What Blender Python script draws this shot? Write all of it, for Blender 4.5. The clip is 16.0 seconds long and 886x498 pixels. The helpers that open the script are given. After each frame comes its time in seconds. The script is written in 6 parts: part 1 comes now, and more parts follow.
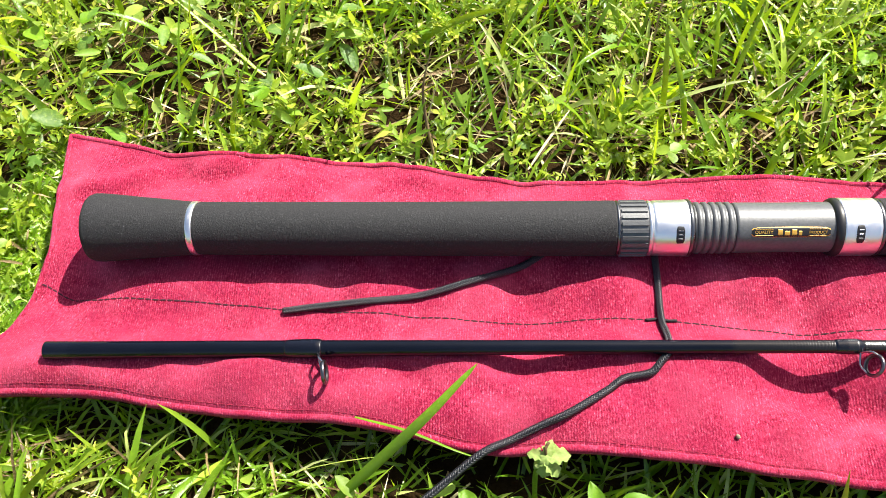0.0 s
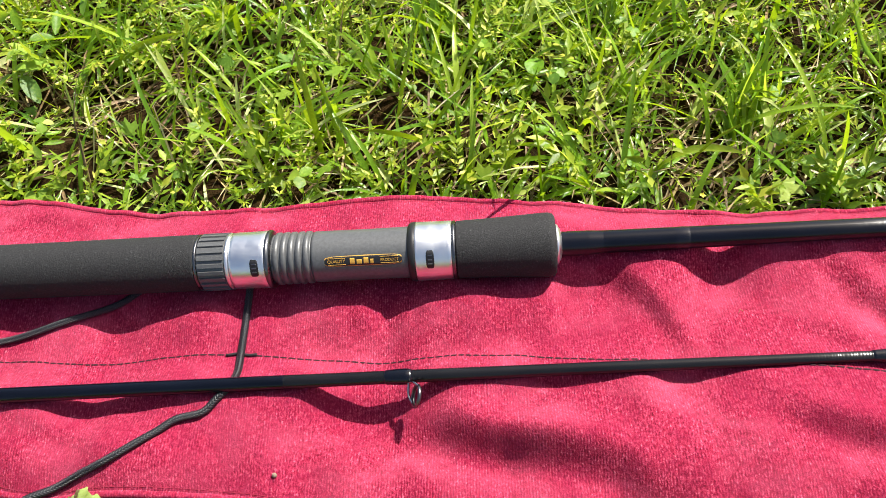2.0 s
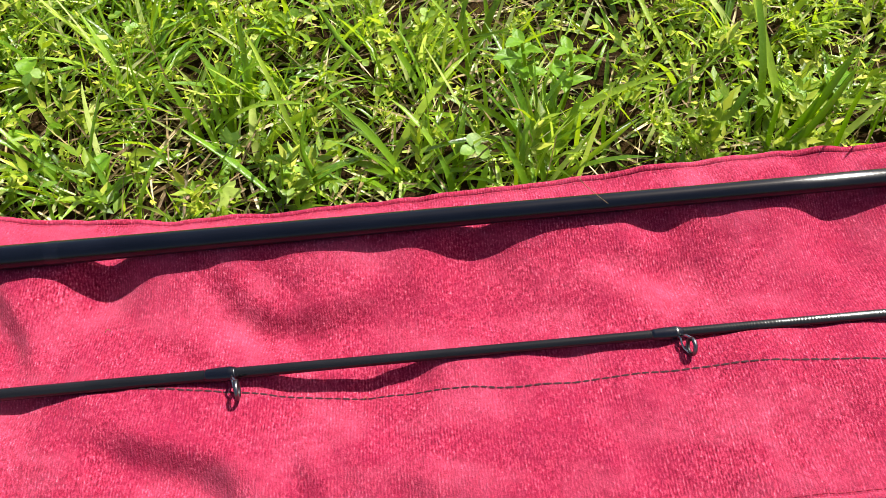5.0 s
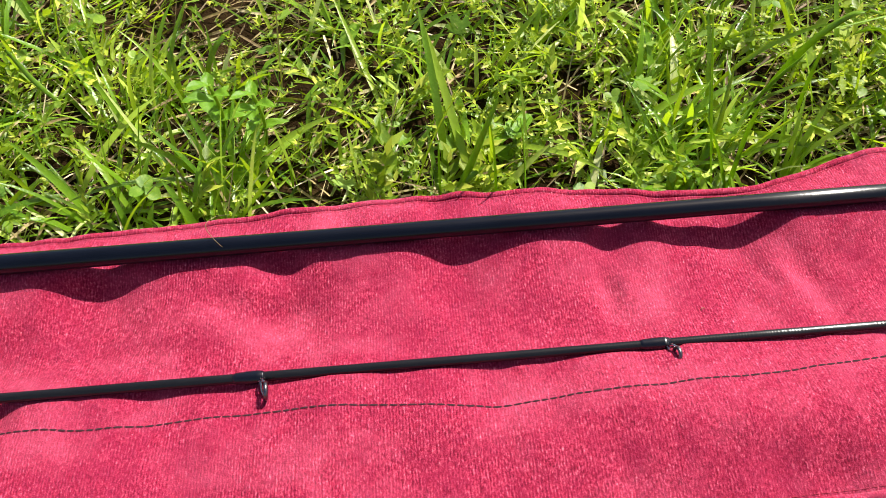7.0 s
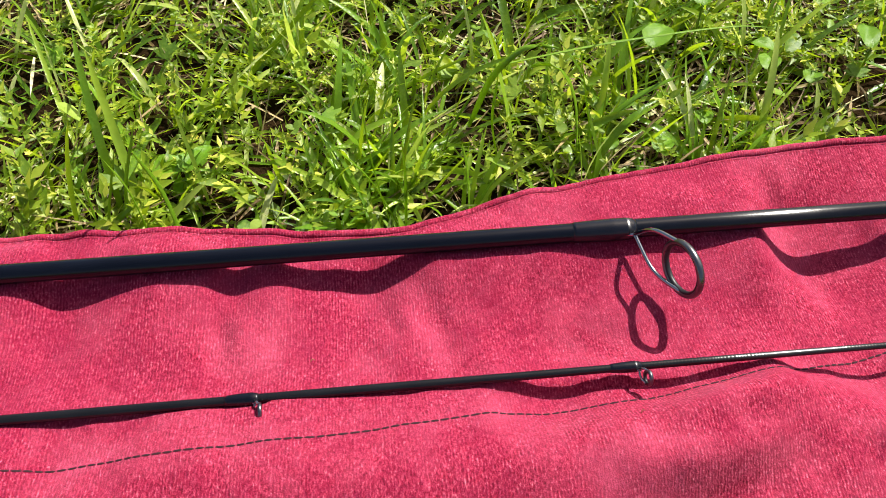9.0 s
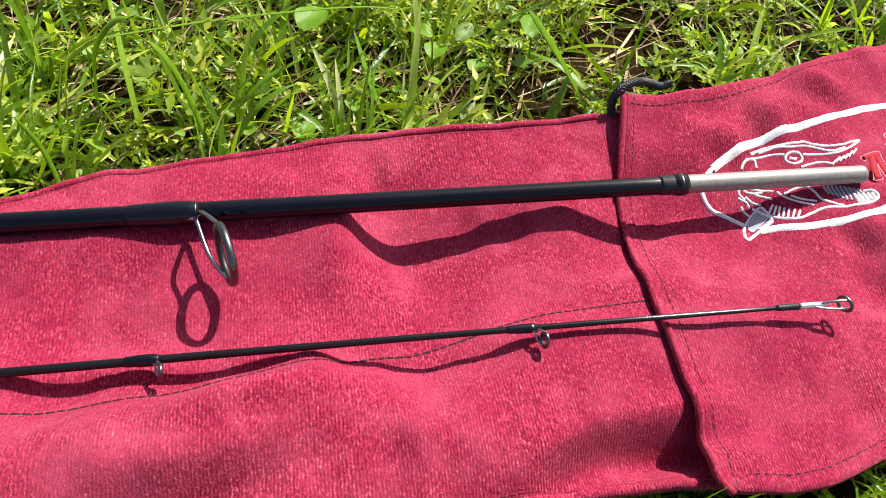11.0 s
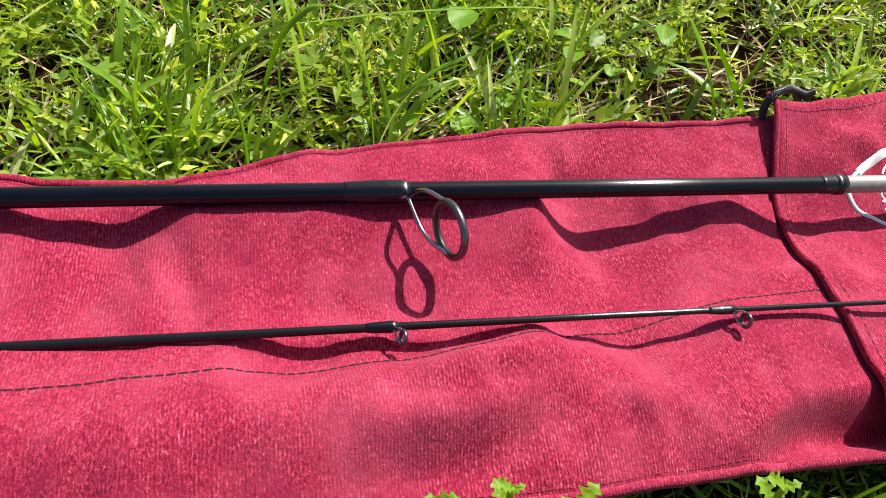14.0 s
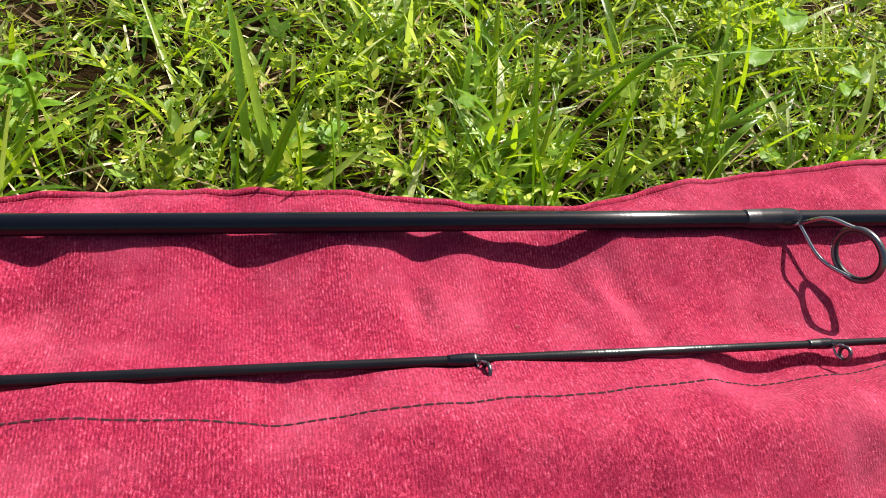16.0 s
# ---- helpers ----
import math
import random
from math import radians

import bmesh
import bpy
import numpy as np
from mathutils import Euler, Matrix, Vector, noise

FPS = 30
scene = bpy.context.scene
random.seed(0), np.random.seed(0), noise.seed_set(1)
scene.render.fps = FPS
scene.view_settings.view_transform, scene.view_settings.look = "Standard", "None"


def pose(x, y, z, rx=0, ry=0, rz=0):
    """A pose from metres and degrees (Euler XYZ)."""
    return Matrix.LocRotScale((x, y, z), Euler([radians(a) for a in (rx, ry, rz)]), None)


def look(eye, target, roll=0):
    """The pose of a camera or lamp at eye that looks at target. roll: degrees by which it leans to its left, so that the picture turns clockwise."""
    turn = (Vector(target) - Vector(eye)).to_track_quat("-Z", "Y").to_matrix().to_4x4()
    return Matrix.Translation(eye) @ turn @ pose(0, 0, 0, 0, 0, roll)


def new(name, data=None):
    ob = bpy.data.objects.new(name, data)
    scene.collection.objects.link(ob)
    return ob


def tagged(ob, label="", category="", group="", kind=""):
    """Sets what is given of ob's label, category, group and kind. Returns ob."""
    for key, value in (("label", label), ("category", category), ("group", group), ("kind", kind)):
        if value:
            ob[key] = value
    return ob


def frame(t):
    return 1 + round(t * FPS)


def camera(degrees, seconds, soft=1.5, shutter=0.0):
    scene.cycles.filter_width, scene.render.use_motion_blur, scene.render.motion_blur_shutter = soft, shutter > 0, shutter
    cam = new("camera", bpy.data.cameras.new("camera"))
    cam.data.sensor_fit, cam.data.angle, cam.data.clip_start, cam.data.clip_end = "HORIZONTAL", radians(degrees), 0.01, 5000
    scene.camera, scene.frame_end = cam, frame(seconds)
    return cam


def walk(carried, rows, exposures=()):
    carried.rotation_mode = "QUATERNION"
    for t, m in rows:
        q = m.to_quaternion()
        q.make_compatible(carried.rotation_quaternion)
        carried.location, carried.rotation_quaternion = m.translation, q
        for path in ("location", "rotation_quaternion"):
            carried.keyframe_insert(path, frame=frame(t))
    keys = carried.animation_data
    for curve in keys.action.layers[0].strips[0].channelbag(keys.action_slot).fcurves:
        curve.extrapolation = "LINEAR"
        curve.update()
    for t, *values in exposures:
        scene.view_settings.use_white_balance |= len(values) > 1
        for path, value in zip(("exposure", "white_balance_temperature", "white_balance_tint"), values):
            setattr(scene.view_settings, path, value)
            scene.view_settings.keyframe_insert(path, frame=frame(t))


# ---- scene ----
cam = camera(57.0, 16.0, soft=0.9)
PATH = [
    (0, look((0.0221, 0.0294, 0.3358), (-0.0929, 1.1537, -1.1160), -4.9)),
    (0.5, look((0.0607, 0.0350, 0.3367), (-0.0681, 1.1491, -1.1224), -6.5)),
    (1, look((0.1178, 0.0432, 0.3404), (-0.0239, 1.1509, -1.1224), -7.3)),
    (1.5, look((0.1822, 0.0488, 0.3376), (0.0423, 1.1555, -1.1252), -7.9)),
    (2, look((0.2291, 0.0534, 0.3312), (0.1030, 1.1564, -1.1362), -8.2)),
    (2.5, look((0.2760, 0.0524, 0.3220), (0.1555, 1.1546, -1.1463), -8.4)),
    (3, look((0.3174, 0.0552, 0.3128), (0.2134, 1.1518, -1.1601), -8.1)),
    (3.5, look((0.3524, 0.0580, 0.3054), (0.2613, 1.1583, -1.1666), -8.1)),
    (4, look((0.3910, 0.0598, 0.2999), (0.3330, 1.1436, -1.1868), -6.8)),
    (4.5, look((0.4352, 0.0644, 0.2944), (0.4039, 1.1417, -1.1960), -6.3)),
    (5, look((0.4839, 0.0690, 0.2972), (0.4913, 1.1482, -1.1923), -4.9)),
    (5.2, look((0.5005, 0.0699, 0.2999), (0.5124, 1.1417, -1.1951), -4.8)),
    (7.3, look((0.6698, 0.0580, 0.2926), (0.7047, 1.2024, -1.1482), -3.1)),
    (7.5, look((0.6836, 0.0616, 0.2907), (0.7250, 1.2061, -1.1491), -2.7)),
    (8, look((0.7240, 0.0653, 0.2824), (0.7756, 1.2070, -1.1601), -2)),
    (8.5, look((0.7654, 0.0699, 0.2870), (0.8538, 1.2208, -1.1454), -0.9)),
    (9, look((0.7930, 0.0699, 0.2797), (0.9200, 1.2328, -1.1408), 0.6)),
    (9.5, look((0.8179, 0.0699, 0.2705), (0.9844, 1.2346, -1.1445), 2.3)),
    (10, look((0.8510, 0.0699, 0.2640), (1.0635, 1.2282, -1.1491), 4)),
    (10.2, look((0.8620, 0.0653, 0.2640), (1.0957, 1.2254, -1.1445), 4.8)),
    (11.4, look((0.9600, 0.0570, 0.2510), (1.3000, 1.2330, -1.1180), 8.3)),
    (12.3, look((0.9430, 0.0515, 0.2429), (1.3644, 1.2438, -1.0939), 10.9)),
    (12.5, look((0.9292, 0.0552, 0.2456), (1.3533, 1.2466, -1.0911), 11.2)),
    (13, look((0.8942, 0.0561, 0.2447), (1.2990, 1.2540, -1.0911), 11.2)),
    (13.5, look((0.8657, 0.0506, 0.2475), (1.2632, 1.2512, -1.0893), 11.5)),
    (14, look((0.8400, 0.0515, 0.2466), (1.2374, 1.2466, -1.0948), 11.8)),
    (14.5, look((0.8160, 0.0534, 0.2466), (1.2089, 1.2484, -1.0957), 11.9)),
    (15, look((0.7710, 0.0561, 0.2466), (1.1758, 1.2567, -1.0874), 12.2)),
    (15.5, look((0.7158, 0.0589, 0.2466), (1.1215, 1.2678, -1.0801), 12.3)),
    (16, look((0.6652, 0.0616, 0.2429), (1.0654, 1.2898, -1.0681), 12.2)),
]
EXPOSURES = [(0, 1.42), (1, 1.24), (2, 1.07), (3.5, 1.05), (5, 1.05), (9, 0.83), (10, 0.835), (12.5, 0.78), (16, 0.795)]
walk(cam, PATH, EXPOSURES)

# ---- world and sun ----
SUN_DIR = Vector((0.450, 0.375, 0.810)).normalized()
world = bpy.data.worlds.new("sky")
scene.world = world
world.use_nodes = True
wn, wl = world.node_tree.nodes, world.node_tree.links
sky = wn.new("ShaderNodeTexSky")
sky.sky_type = "NISHITA"
sky.sun_disc = False
sky.dust_density = 3.0
sky.ozone_density = 0.2
sky.sun_elevation = math.asin(SUN_DIR.z)
sky.sun_rotation = math.atan2(SUN_DIR.x, SUN_DIR.y)
wn["Background"].inputs["Strength"].default_value = 0.075
wl.new(sky.outputs["Color"], wn["Background"].inputs["Color"])
sun = new("sun", bpy.data.lights.new("sun", "SUN"))
sun.data.energy = 5.0
sun.data.angle = radians(0.55)
sun.data.color = (1.0, 0.95, 0.86)
sun.matrix_world = look(SUN_DIR * 5, (0, 0, 0))


# ---- materials ----
class Mat:
    """A node material with a Principled shader and short ways to add textures."""

    def __init__(self, name, base=(0.5, 0.5, 0.5), rough=0.6, metal=0.0, **extra):
        self.m = bpy.data.materials.new(name)
        self.m.use_nodes = True
        self.n, self.l = self.m.node_tree.nodes, self.m.node_tree.links
        self.p = self.n["Principled BSDF"]
        self.p.inputs["Base Color"].default_value = (*base, 1)
        self.p.inputs["Roughness"].default_value = rough
        self.p.inputs["Metallic"].default_value = metal
        for k, v in extra.items():
            self.p.inputs[k.replace("_", " ")].default_value = v
        self.coord = self.n.new("ShaderNodeTexCoord").outputs["Object"]

    def scaled(self, sx, sy, sz, rot=(0, 0, 0)):
        mp = self.n.new("ShaderNodeMapping")
        mp.inputs["Scale"].default_value = (sx, sy, sz)
        mp.inputs["Rotation"].default_value = [radians(a) for a in rot]
        self.l.new(self.coord, mp.inputs["Vector"])
        return mp.outputs["Vector"]

    def noise(self, scale, detail=3.0, rough=0.55, vec=None, distort=0.0):
        t = self.n.new("ShaderNodeTexNoise")
        t.inputs["Scale"].default_value = scale
        t.inputs["Detail"].default_value = detail
        t.inputs["Roughness"].default_value = rough
        t.inputs["Distortion"].default_value = distort
        self.l.new(vec or self.coord, t.inputs["Vector"])
        return t.outputs["Fac"]

    def wave(self, scale, axis="X", distort=0.0, vec=None):
        t = self.n.new("ShaderNodeTexWave")
        t.bands_direction = axis
        t.inputs["Scale"].default_value = scale
        t.inputs["Distortion"].default_value = distort
        t.inputs["Detail"].default_value = 1.0
        self.l.new(vec or self.coord, t.inputs["Vector"])
        return t.outputs["Fac"]

    def ramp(self, fac, stops):
        r = self.n.new("ShaderNodeValToRGB")
        e = r.color_ramp.elements
        while len(e) < len(stops):
            e.new(0.5)
        for el, (p, c) in zip(e, stops):
            el.position = p
            el.color = (*c, 1) if len(c) == 3 else c
        self.l.new(fac, r.inputs["Fac"])
        return r.outputs["Color"]

    def mix(self, fac, a, b, mode="MIX"):
        x = self.n.new("ShaderNodeMix")
        x.data_type = "RGBA"
        x.blend_type = mode
        for sock, v in ((x.inputs[0], fac), (x.inputs[6], a), (x.inputs[7], b)):
            if isinstance(v, (int, float)):
                sock.default_value = v
            elif isinstance(v, tuple):
                sock.default_value = (*v, 1)
            else:
                self.l.new(v, sock)
        return x.outputs[2]

    def math(self, op, a, b):
        x = self.n.new("ShaderNodeMath")
        x.operation = op
        for sock, v in zip(x.inputs, (a, b)):
            if isinstance(v, (int, float)):
                sock.default_value = v
            else:
                self.l.new(v, sock)
        return x.outputs[0]

    def color(self, out):
        self.l.new(out, self.p.inputs["Base Color"])
        return self

    def rough(self, out):
        self.l.new(out, self.p.inputs["Roughness"])
        return self

    def bump(self, height, strength=0.4, dist=0.001):
        b = self.n.new("ShaderNodeBump")
        b.inputs["Strength"].default_value = strength
        b.inputs["Distance"].default_value = dist
        self.l.new(height, b.inputs["Height"])
        self.l.new(b.outputs["Normal"], self.p.inputs["Normal"])
        return self


def cloth_material():
    c = Mat("crimson_velour", rough=0.9, Sheen_Weight=0.12, Sheen_Roughness=0.45, Subsurface_Weight=0.40, Subsurface_Scale=0.0022)
    c.p.inputs["Subsurface Radius"].default_value = (1.0, 0.12, 0.18)
    c.p.inputs["Sheen Tint"].default_value = (1.0, 0.46, 0.54, 1)
    c.p.inputs["Specular IOR Level"].default_value = 0.12
    # short pile in knitted wales across the bag, brushed this way and that
    wander = c.noise(9, 2.0, 0.5)
    pile = c.noise(1150, 2.0, 0.6, c.scaled(1.0, 0.50, 0.8), 0.4)
    fuzz = c.noise(1900, 2.0, 0.7)
    wales = c.wave(255, "X", 2.2)
    nap = c.noise(62, 5.0, 0.66, None, 0.4)
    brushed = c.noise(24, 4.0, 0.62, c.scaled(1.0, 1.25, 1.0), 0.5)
    wide = c.noise(13, 4.0, 0.6)
    height = c.math("ADD", c.math("ADD", c.math("MULTIPLY", pile, 0.62), c.math("MULTIPLY", fuzz, 0.38)), c.math("MULTIPLY", c.math("MULTIPLY", c.math("SUBTRACT", wales, 0.5), wander), 0.15))
    # colour follows pile height: highlights painted on the tops, shade in the hollows
    tone = c.ramp(height, [(0.34, (0.100, 0.003, 0.013)), (0.48, (0.240, 0.011, 0.040)), (0.60, (0.41, 0.042, 0.092)), (0.75, (0.78, 0.24, 0.30))])
    tone = c.mix(c.ramp(nap, [(0.42, (0, 0, 0)), (0.68, (0.60, 0.60, 0.60))]), tone, (0.200, 0.007, 0.035))
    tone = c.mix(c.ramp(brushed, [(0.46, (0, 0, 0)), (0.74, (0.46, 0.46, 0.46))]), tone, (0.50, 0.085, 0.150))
    tone = c.mix(c.ramp(wide, [(0.42, (0, 0, 0)), (0.66, (0.36, 0.36, 0.36))]), tone, (0.222, 0.009, 0.042))
    c.color(tone)
    c.bump(c.math("ADD", height, c.math("MULTIPLY", nap, 0.8)), 0.75, 0.0008)
    return c.m


def foam_material():
    c = Mat("eva_foam", rough=0.8)
    g = c.noise(900, 4.0, 0.8)
    w = c.noise(50, 3.0, 0.6)
    tone = c.ramp(g, [(0.35, (0.004, 0.004, 0.0045)), (0.56, (0.010, 0.010, 0.011)), (0.66, (0.034, 0.036, 0.038)), (0.76, (0.13, 0.135, 0.14))])
    c.color(c.mix(c.ramp(w, [(0.35, (0, 0, 0)), (0.75, (0.5, 0.5, 0.5))]), tone, (0.010, 0.010, 0.011)))
    c.bump(g, 0.8, 0.0006)
    return c.m


def blank_material(name, base, rough, ribs=0.0, gloss=0.28, coat=0.10, polish=0.09):
    """Ground and varnished carbon: gloss that spreads round the rod more than along it."""
    c = Mat(name, base, rough, Coat_Weight=coat, Coat_Roughness=polish, Anisotropic=1.0)
    c.p.inputs["Specular IOR Level"].default_value = gloss
    around = c.n.new("ShaderNodeTangent")
    around.direction_type = "RADIAL"
    around.axis = "X"
    c.l.new(around.outputs["Tangent"], c.p.inputs["Tangent"])
    stain = c.noise(40, 3.0, 0.6, c.scaled(1, 3, 3))
    c.color(c.ramp(stain, [(0.3, base), (0.8, tuple(v * 1.8 + 0.0008 for v in base))]))
    wear = c.noise(160, 4.0, 0.65, c.scaled(0.25, 2, 2))
    c.rough(c.ramp(wear, [(0.35, (rough * 0.85,) * 3), (0.75, (rough * 1.25,) * 3)]))
    if ribs:
        c.bump(c.math("ADD", c.math("MULTIPLY", c.wave(235, "X", 5.0), c.noise(30, 3.0, 0.6)), c.math("MULTIPLY", stain, 0.3)), ribs, 0.0003)
    else:
        c.bump(c.noise(500, 2.0, 0.5), 0.05, 0.0002)
    return c.m


def leaf_material(name, stops, translucent=0.45, rough=0.42, gloss=0.34, patchy=0.5):
    """Thin foliage: gloss on top, light passing through from behind, a tone for each leaf and a hue for each patch of
    lawn.
    """
    c = Mat(name, rough=rough)
    c.p.inputs["Specular IOR Level"].default_value = gloss
    geo = c.n.new("ShaderNodeNewGeometry")
    tone = c.ramp(geo.outputs["Random Per Island"], stops)
    vein = c.noise(260, 2.0, 0.5, c.scaled(1, 1, 0.3))
    mid = stops[len(stops) // 2][1]
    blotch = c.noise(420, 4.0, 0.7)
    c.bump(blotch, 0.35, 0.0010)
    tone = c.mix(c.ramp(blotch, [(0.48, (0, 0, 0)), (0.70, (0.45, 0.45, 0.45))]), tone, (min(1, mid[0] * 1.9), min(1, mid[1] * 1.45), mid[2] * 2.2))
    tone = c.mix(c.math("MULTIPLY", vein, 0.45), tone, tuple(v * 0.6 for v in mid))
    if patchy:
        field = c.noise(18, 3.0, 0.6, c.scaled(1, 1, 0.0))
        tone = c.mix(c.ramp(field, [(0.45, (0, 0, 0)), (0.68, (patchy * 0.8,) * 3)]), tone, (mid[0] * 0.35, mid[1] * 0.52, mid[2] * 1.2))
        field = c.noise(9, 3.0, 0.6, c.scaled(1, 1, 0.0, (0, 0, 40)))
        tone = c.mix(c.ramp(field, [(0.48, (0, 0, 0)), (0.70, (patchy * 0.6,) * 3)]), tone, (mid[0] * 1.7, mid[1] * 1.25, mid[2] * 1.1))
    c.color(tone)
    t = c.n.new("ShaderNodeBsdfTranslucent")
    glow = c.mix(0.5, tone, (0.63, 0.80, 0.008))
    c.l.new(glow, t.inputs["Color"])
    m = c.n.new("ShaderNodeMixShader")
    m.inputs["Fac"].default_value = translucent
    c.l.new(c.p.outputs["BSDF"], m.inputs[1])
    c.l.new(t.outputs["BSDF"], m.inputs[2])
    c.l.new(m.outputs["Shader"], c.n["Material Output"].inputs["Surface"])
    return c.m


def soil_material():
    c = Mat("soil", rough=0.95)
    c.p.inputs["Specular IOR Level"].default_value = 0.03
    a = c.noise(30, 5.0, 0.65)
    b = c.noise(260, 4.0, 0.7)
    tone = c.ramp(a, [(0.3, (0.009, 0.005, 0.002)), (0.55, (0.026, 0.015, 0.006)), (0.75, (0.060, 0.038, 0.014))])
    # beyond the tended patch the lawn closes over the soil
    away = c.n.new("ShaderNodeVectorMath")
    away.operation = "DISTANCE"
    away.inputs[1].default_value = (0.6, 0.91, 0.0)
    c.l.new(c.scaled(1.0, 2.45, 0.0), away.inputs[0])
    lawn = c.ramp(c.noise(6, 6.0, 0.7), [(0.3, (0.030, 0.055, 0.008)), (0.55, (0.065, 0.11, 0.014)), (0.75, (0.13, 0.17, 0.025))])
    cover = c.ramp(c.math("MULTIPLY", c.math("ADD", away.outputs["Value"], c.math("MULTIPLY", a, 0.3)), 0.5), [(0.52, (0, 0, 0)), (0.68, (1, 1, 1))])
    c.color(c.mix(cover, tone, lawn))
    c.bump(c.math("ADD", a, b), 0.9, 0.006)
    return c.m


def metal_material(name, base, rough):
    """Smooth metal, dulled here and there by handling."""
    c = Mat(name, base, rough, 1.0)
    smudge = c.noise(170, 4.0, 0.65)
    c.rough(c.ramp(smudge, [(0.35, (rough * 0.85,) * 3), (0.72, (min(1, rough * 1.25),) * 3)]))
    return c.m


def plain(name, base, rough, metal=0.0, grain=300, amount=0.15):
    c = Mat(name, base, rough, metal)
    g = c.noise(grain, 3.0, 0.6)
    c.color(c.ramp(g, [(0.3, tuple(v * 0.8 for v in base)), (0.75, tuple(min(1, v * 1.15) for v in base))]))
    c.bump(g, amount, 0.0004)
    return c.m


CLOTH = cloth_material()
FOAM = foam_material()
BLANK = blank_material("black_gloss_blank", (0.0012, 0.0018, 0.0042), 0.145)
RIBBED = blank_material("ribbed_carbon_blank", (0.0050, 0.0050, 0.0056), 0.17, 0.09, 0.30)
WRAP = blank_material("thread_wrap_varnish", (0.0012, 0.0016, 0.0040), 0.20, 0.0, 0.35, 0.3, 0.06)
SPIGOT = plain("bare_graphite", (0.26, 0.25, 0.235), 0.5, 0.3, 500, 0.25)
SILVER = metal_material("satin_aluminium", (0.88, 0.88, 0.88), 0.34)
CHROME = metal_material("dark_chrome", (0.36, 0.36, 0.36), 0.18)
GUNMETAL = metal_material("gunmetal", (0.16, 0.16, 0.165), 0.3)
SEAT = plain("grey_graphite_plastic", (0.105, 0.108, 0.11), 0.42, 0.25, 700, 0.12)
BLACK = plain("black_plastic", (0.012, 0.012, 0.013), 0.45)
GOLD = plain("gold_print", (0.62, 0.36, 0.06), 0.4, 0.2)
CORD = plain("black_cord", (0.017, 0.018, 0.022), 0.40, 0.0, 900, 0.5)
THREAD = plain("dark_thread", (0.030, 0.002, 0.008), 0.9, 0.0, 900, 0.4)
HEM_THREAD = plain("hem_thread", (0.26, 0.010, 0.035), 0.9, 0.0, 900, 0.4)
BLACK_THREAD = plain("black_thread", (0.012, 0.010, 0.012), 0.9, 0.0, 900, 0.4)
WHITE_THREAD = plain("white_embroidery_thread", (0.80, 0.79, 0.80), 0.55, 0.0, 1500, 0.6)
PINK_THREAD = plain("pink_embroidery_thread", (0.74, 0.20, 0.27), 0.7, 0.0, 1500, 0.6)
GREY_THREAD = plain("pale_grey_embroidery_thread", (0.42, 0.44, 0.52), 0.7, 0.0, 1500, 0.6)
RED_THREAD = plain("red_embroidery_thread", (0.36, 0.003, 0.016), 0.85, 0.0, 1500, 0.6)
SOIL = soil_material()
DRY_CLAY = plain("dry_clay", (0.20, 0.15, 0.11), 0.95, 0.0, 900, 0.6)
BRACT = leaf_material("pale_downy_leaf", [(0.0, (0.22, 0.34, 0.08)), (0.5, (0.32, 0.43, 0.12)), (1.0, (0.48, 0.56, 0.22))], 0.35, 0.6, 0.2, 0.0)
# blade greens; the palest stops paint in sun glints, the darkest the shade between blades
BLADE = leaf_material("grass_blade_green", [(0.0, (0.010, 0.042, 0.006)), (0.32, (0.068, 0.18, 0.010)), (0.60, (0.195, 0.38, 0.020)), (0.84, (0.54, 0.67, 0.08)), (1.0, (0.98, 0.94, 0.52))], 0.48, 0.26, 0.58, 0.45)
CLOVER = leaf_material("broad_leaf_green", [(0.0, (0.030, 0.10, 0.020)), (0.5, (0.14, 0.31, 0.022)), (0.85, (0.31, 0.48, 0.05)), (1.0, (0.60, 0.70, 0.18))], 0.44, 0.40, 0.35, 0.6)
BRIGHT_LEAF = leaf_material("sunlit_leaf_green", [(0.0, (0.12, 0.30, 0.015)), (0.5, (0.20, 0.38, 0.02)), (1.0, (0.36, 0.52, 0.06))], 0.42, 0.42, 0.30, 0.5)
WEED = leaf_material("feathery_weed_green", [(0.0, (0.024, 0.070, 0.010)), (0.35, (0.100, 0.215, 0.012)), (0.7, (0.295, 0.41, 0.024)), (1.0, (0.85, 0.80, 0.14))], 0.42, 0.38, 0.35)
YELLOW_LEAF = leaf_material("yellowed_leaf", [(0.0, (0.70, 0.62, 0.06)), (1.0, (0.85, 0.75, 0.12))], 0.35, 0.5, 0.3, 0.0)
STRAW = leaf_material("dry_straw", [(0.0, (0.024, 0.014, 0.006)), (0.50, (0.09, 0.055, 0.022)), (0.80, (0.42, 0.32, 0.14)), (1.0, (0.90, 0.80, 0.52))], 0.2, 0.55, 0.3, 0.0)


# ---- building helpers ----
def finish(bm, name, material, parent=None, label="", smooth=True):
    me = bpy.data.meshes.new(name)
    bmesh.ops.recalc_face_normals(bm, faces=bm.faces)
    bm.to_mesh(me)
    bm.free()
    return placed(me, name, material, parent, label, smooth)


def placed(me, name, material, parent=None, label="", smooth=True):
    me.materials.append(material)
    if smooth:
        me.polygons.foreach_set("use_smooth", [True] * len(me.polygons))
    ob = new(name, me)
    if parent:
        ob.parent = parent
    if label:
        ob["label"] = label
    return ob


def part(name, bm, material, parent, label="", smooth=True):
    return finish(bm, name, material, parent, label, smooth)


def thing(name, label, category, at=(0, 0, 0), group="", kind=""):
    e = new(name)
    e.location = at
    e.empty_display_size = 0.02
    return tagged(e, label, category, group, kind)


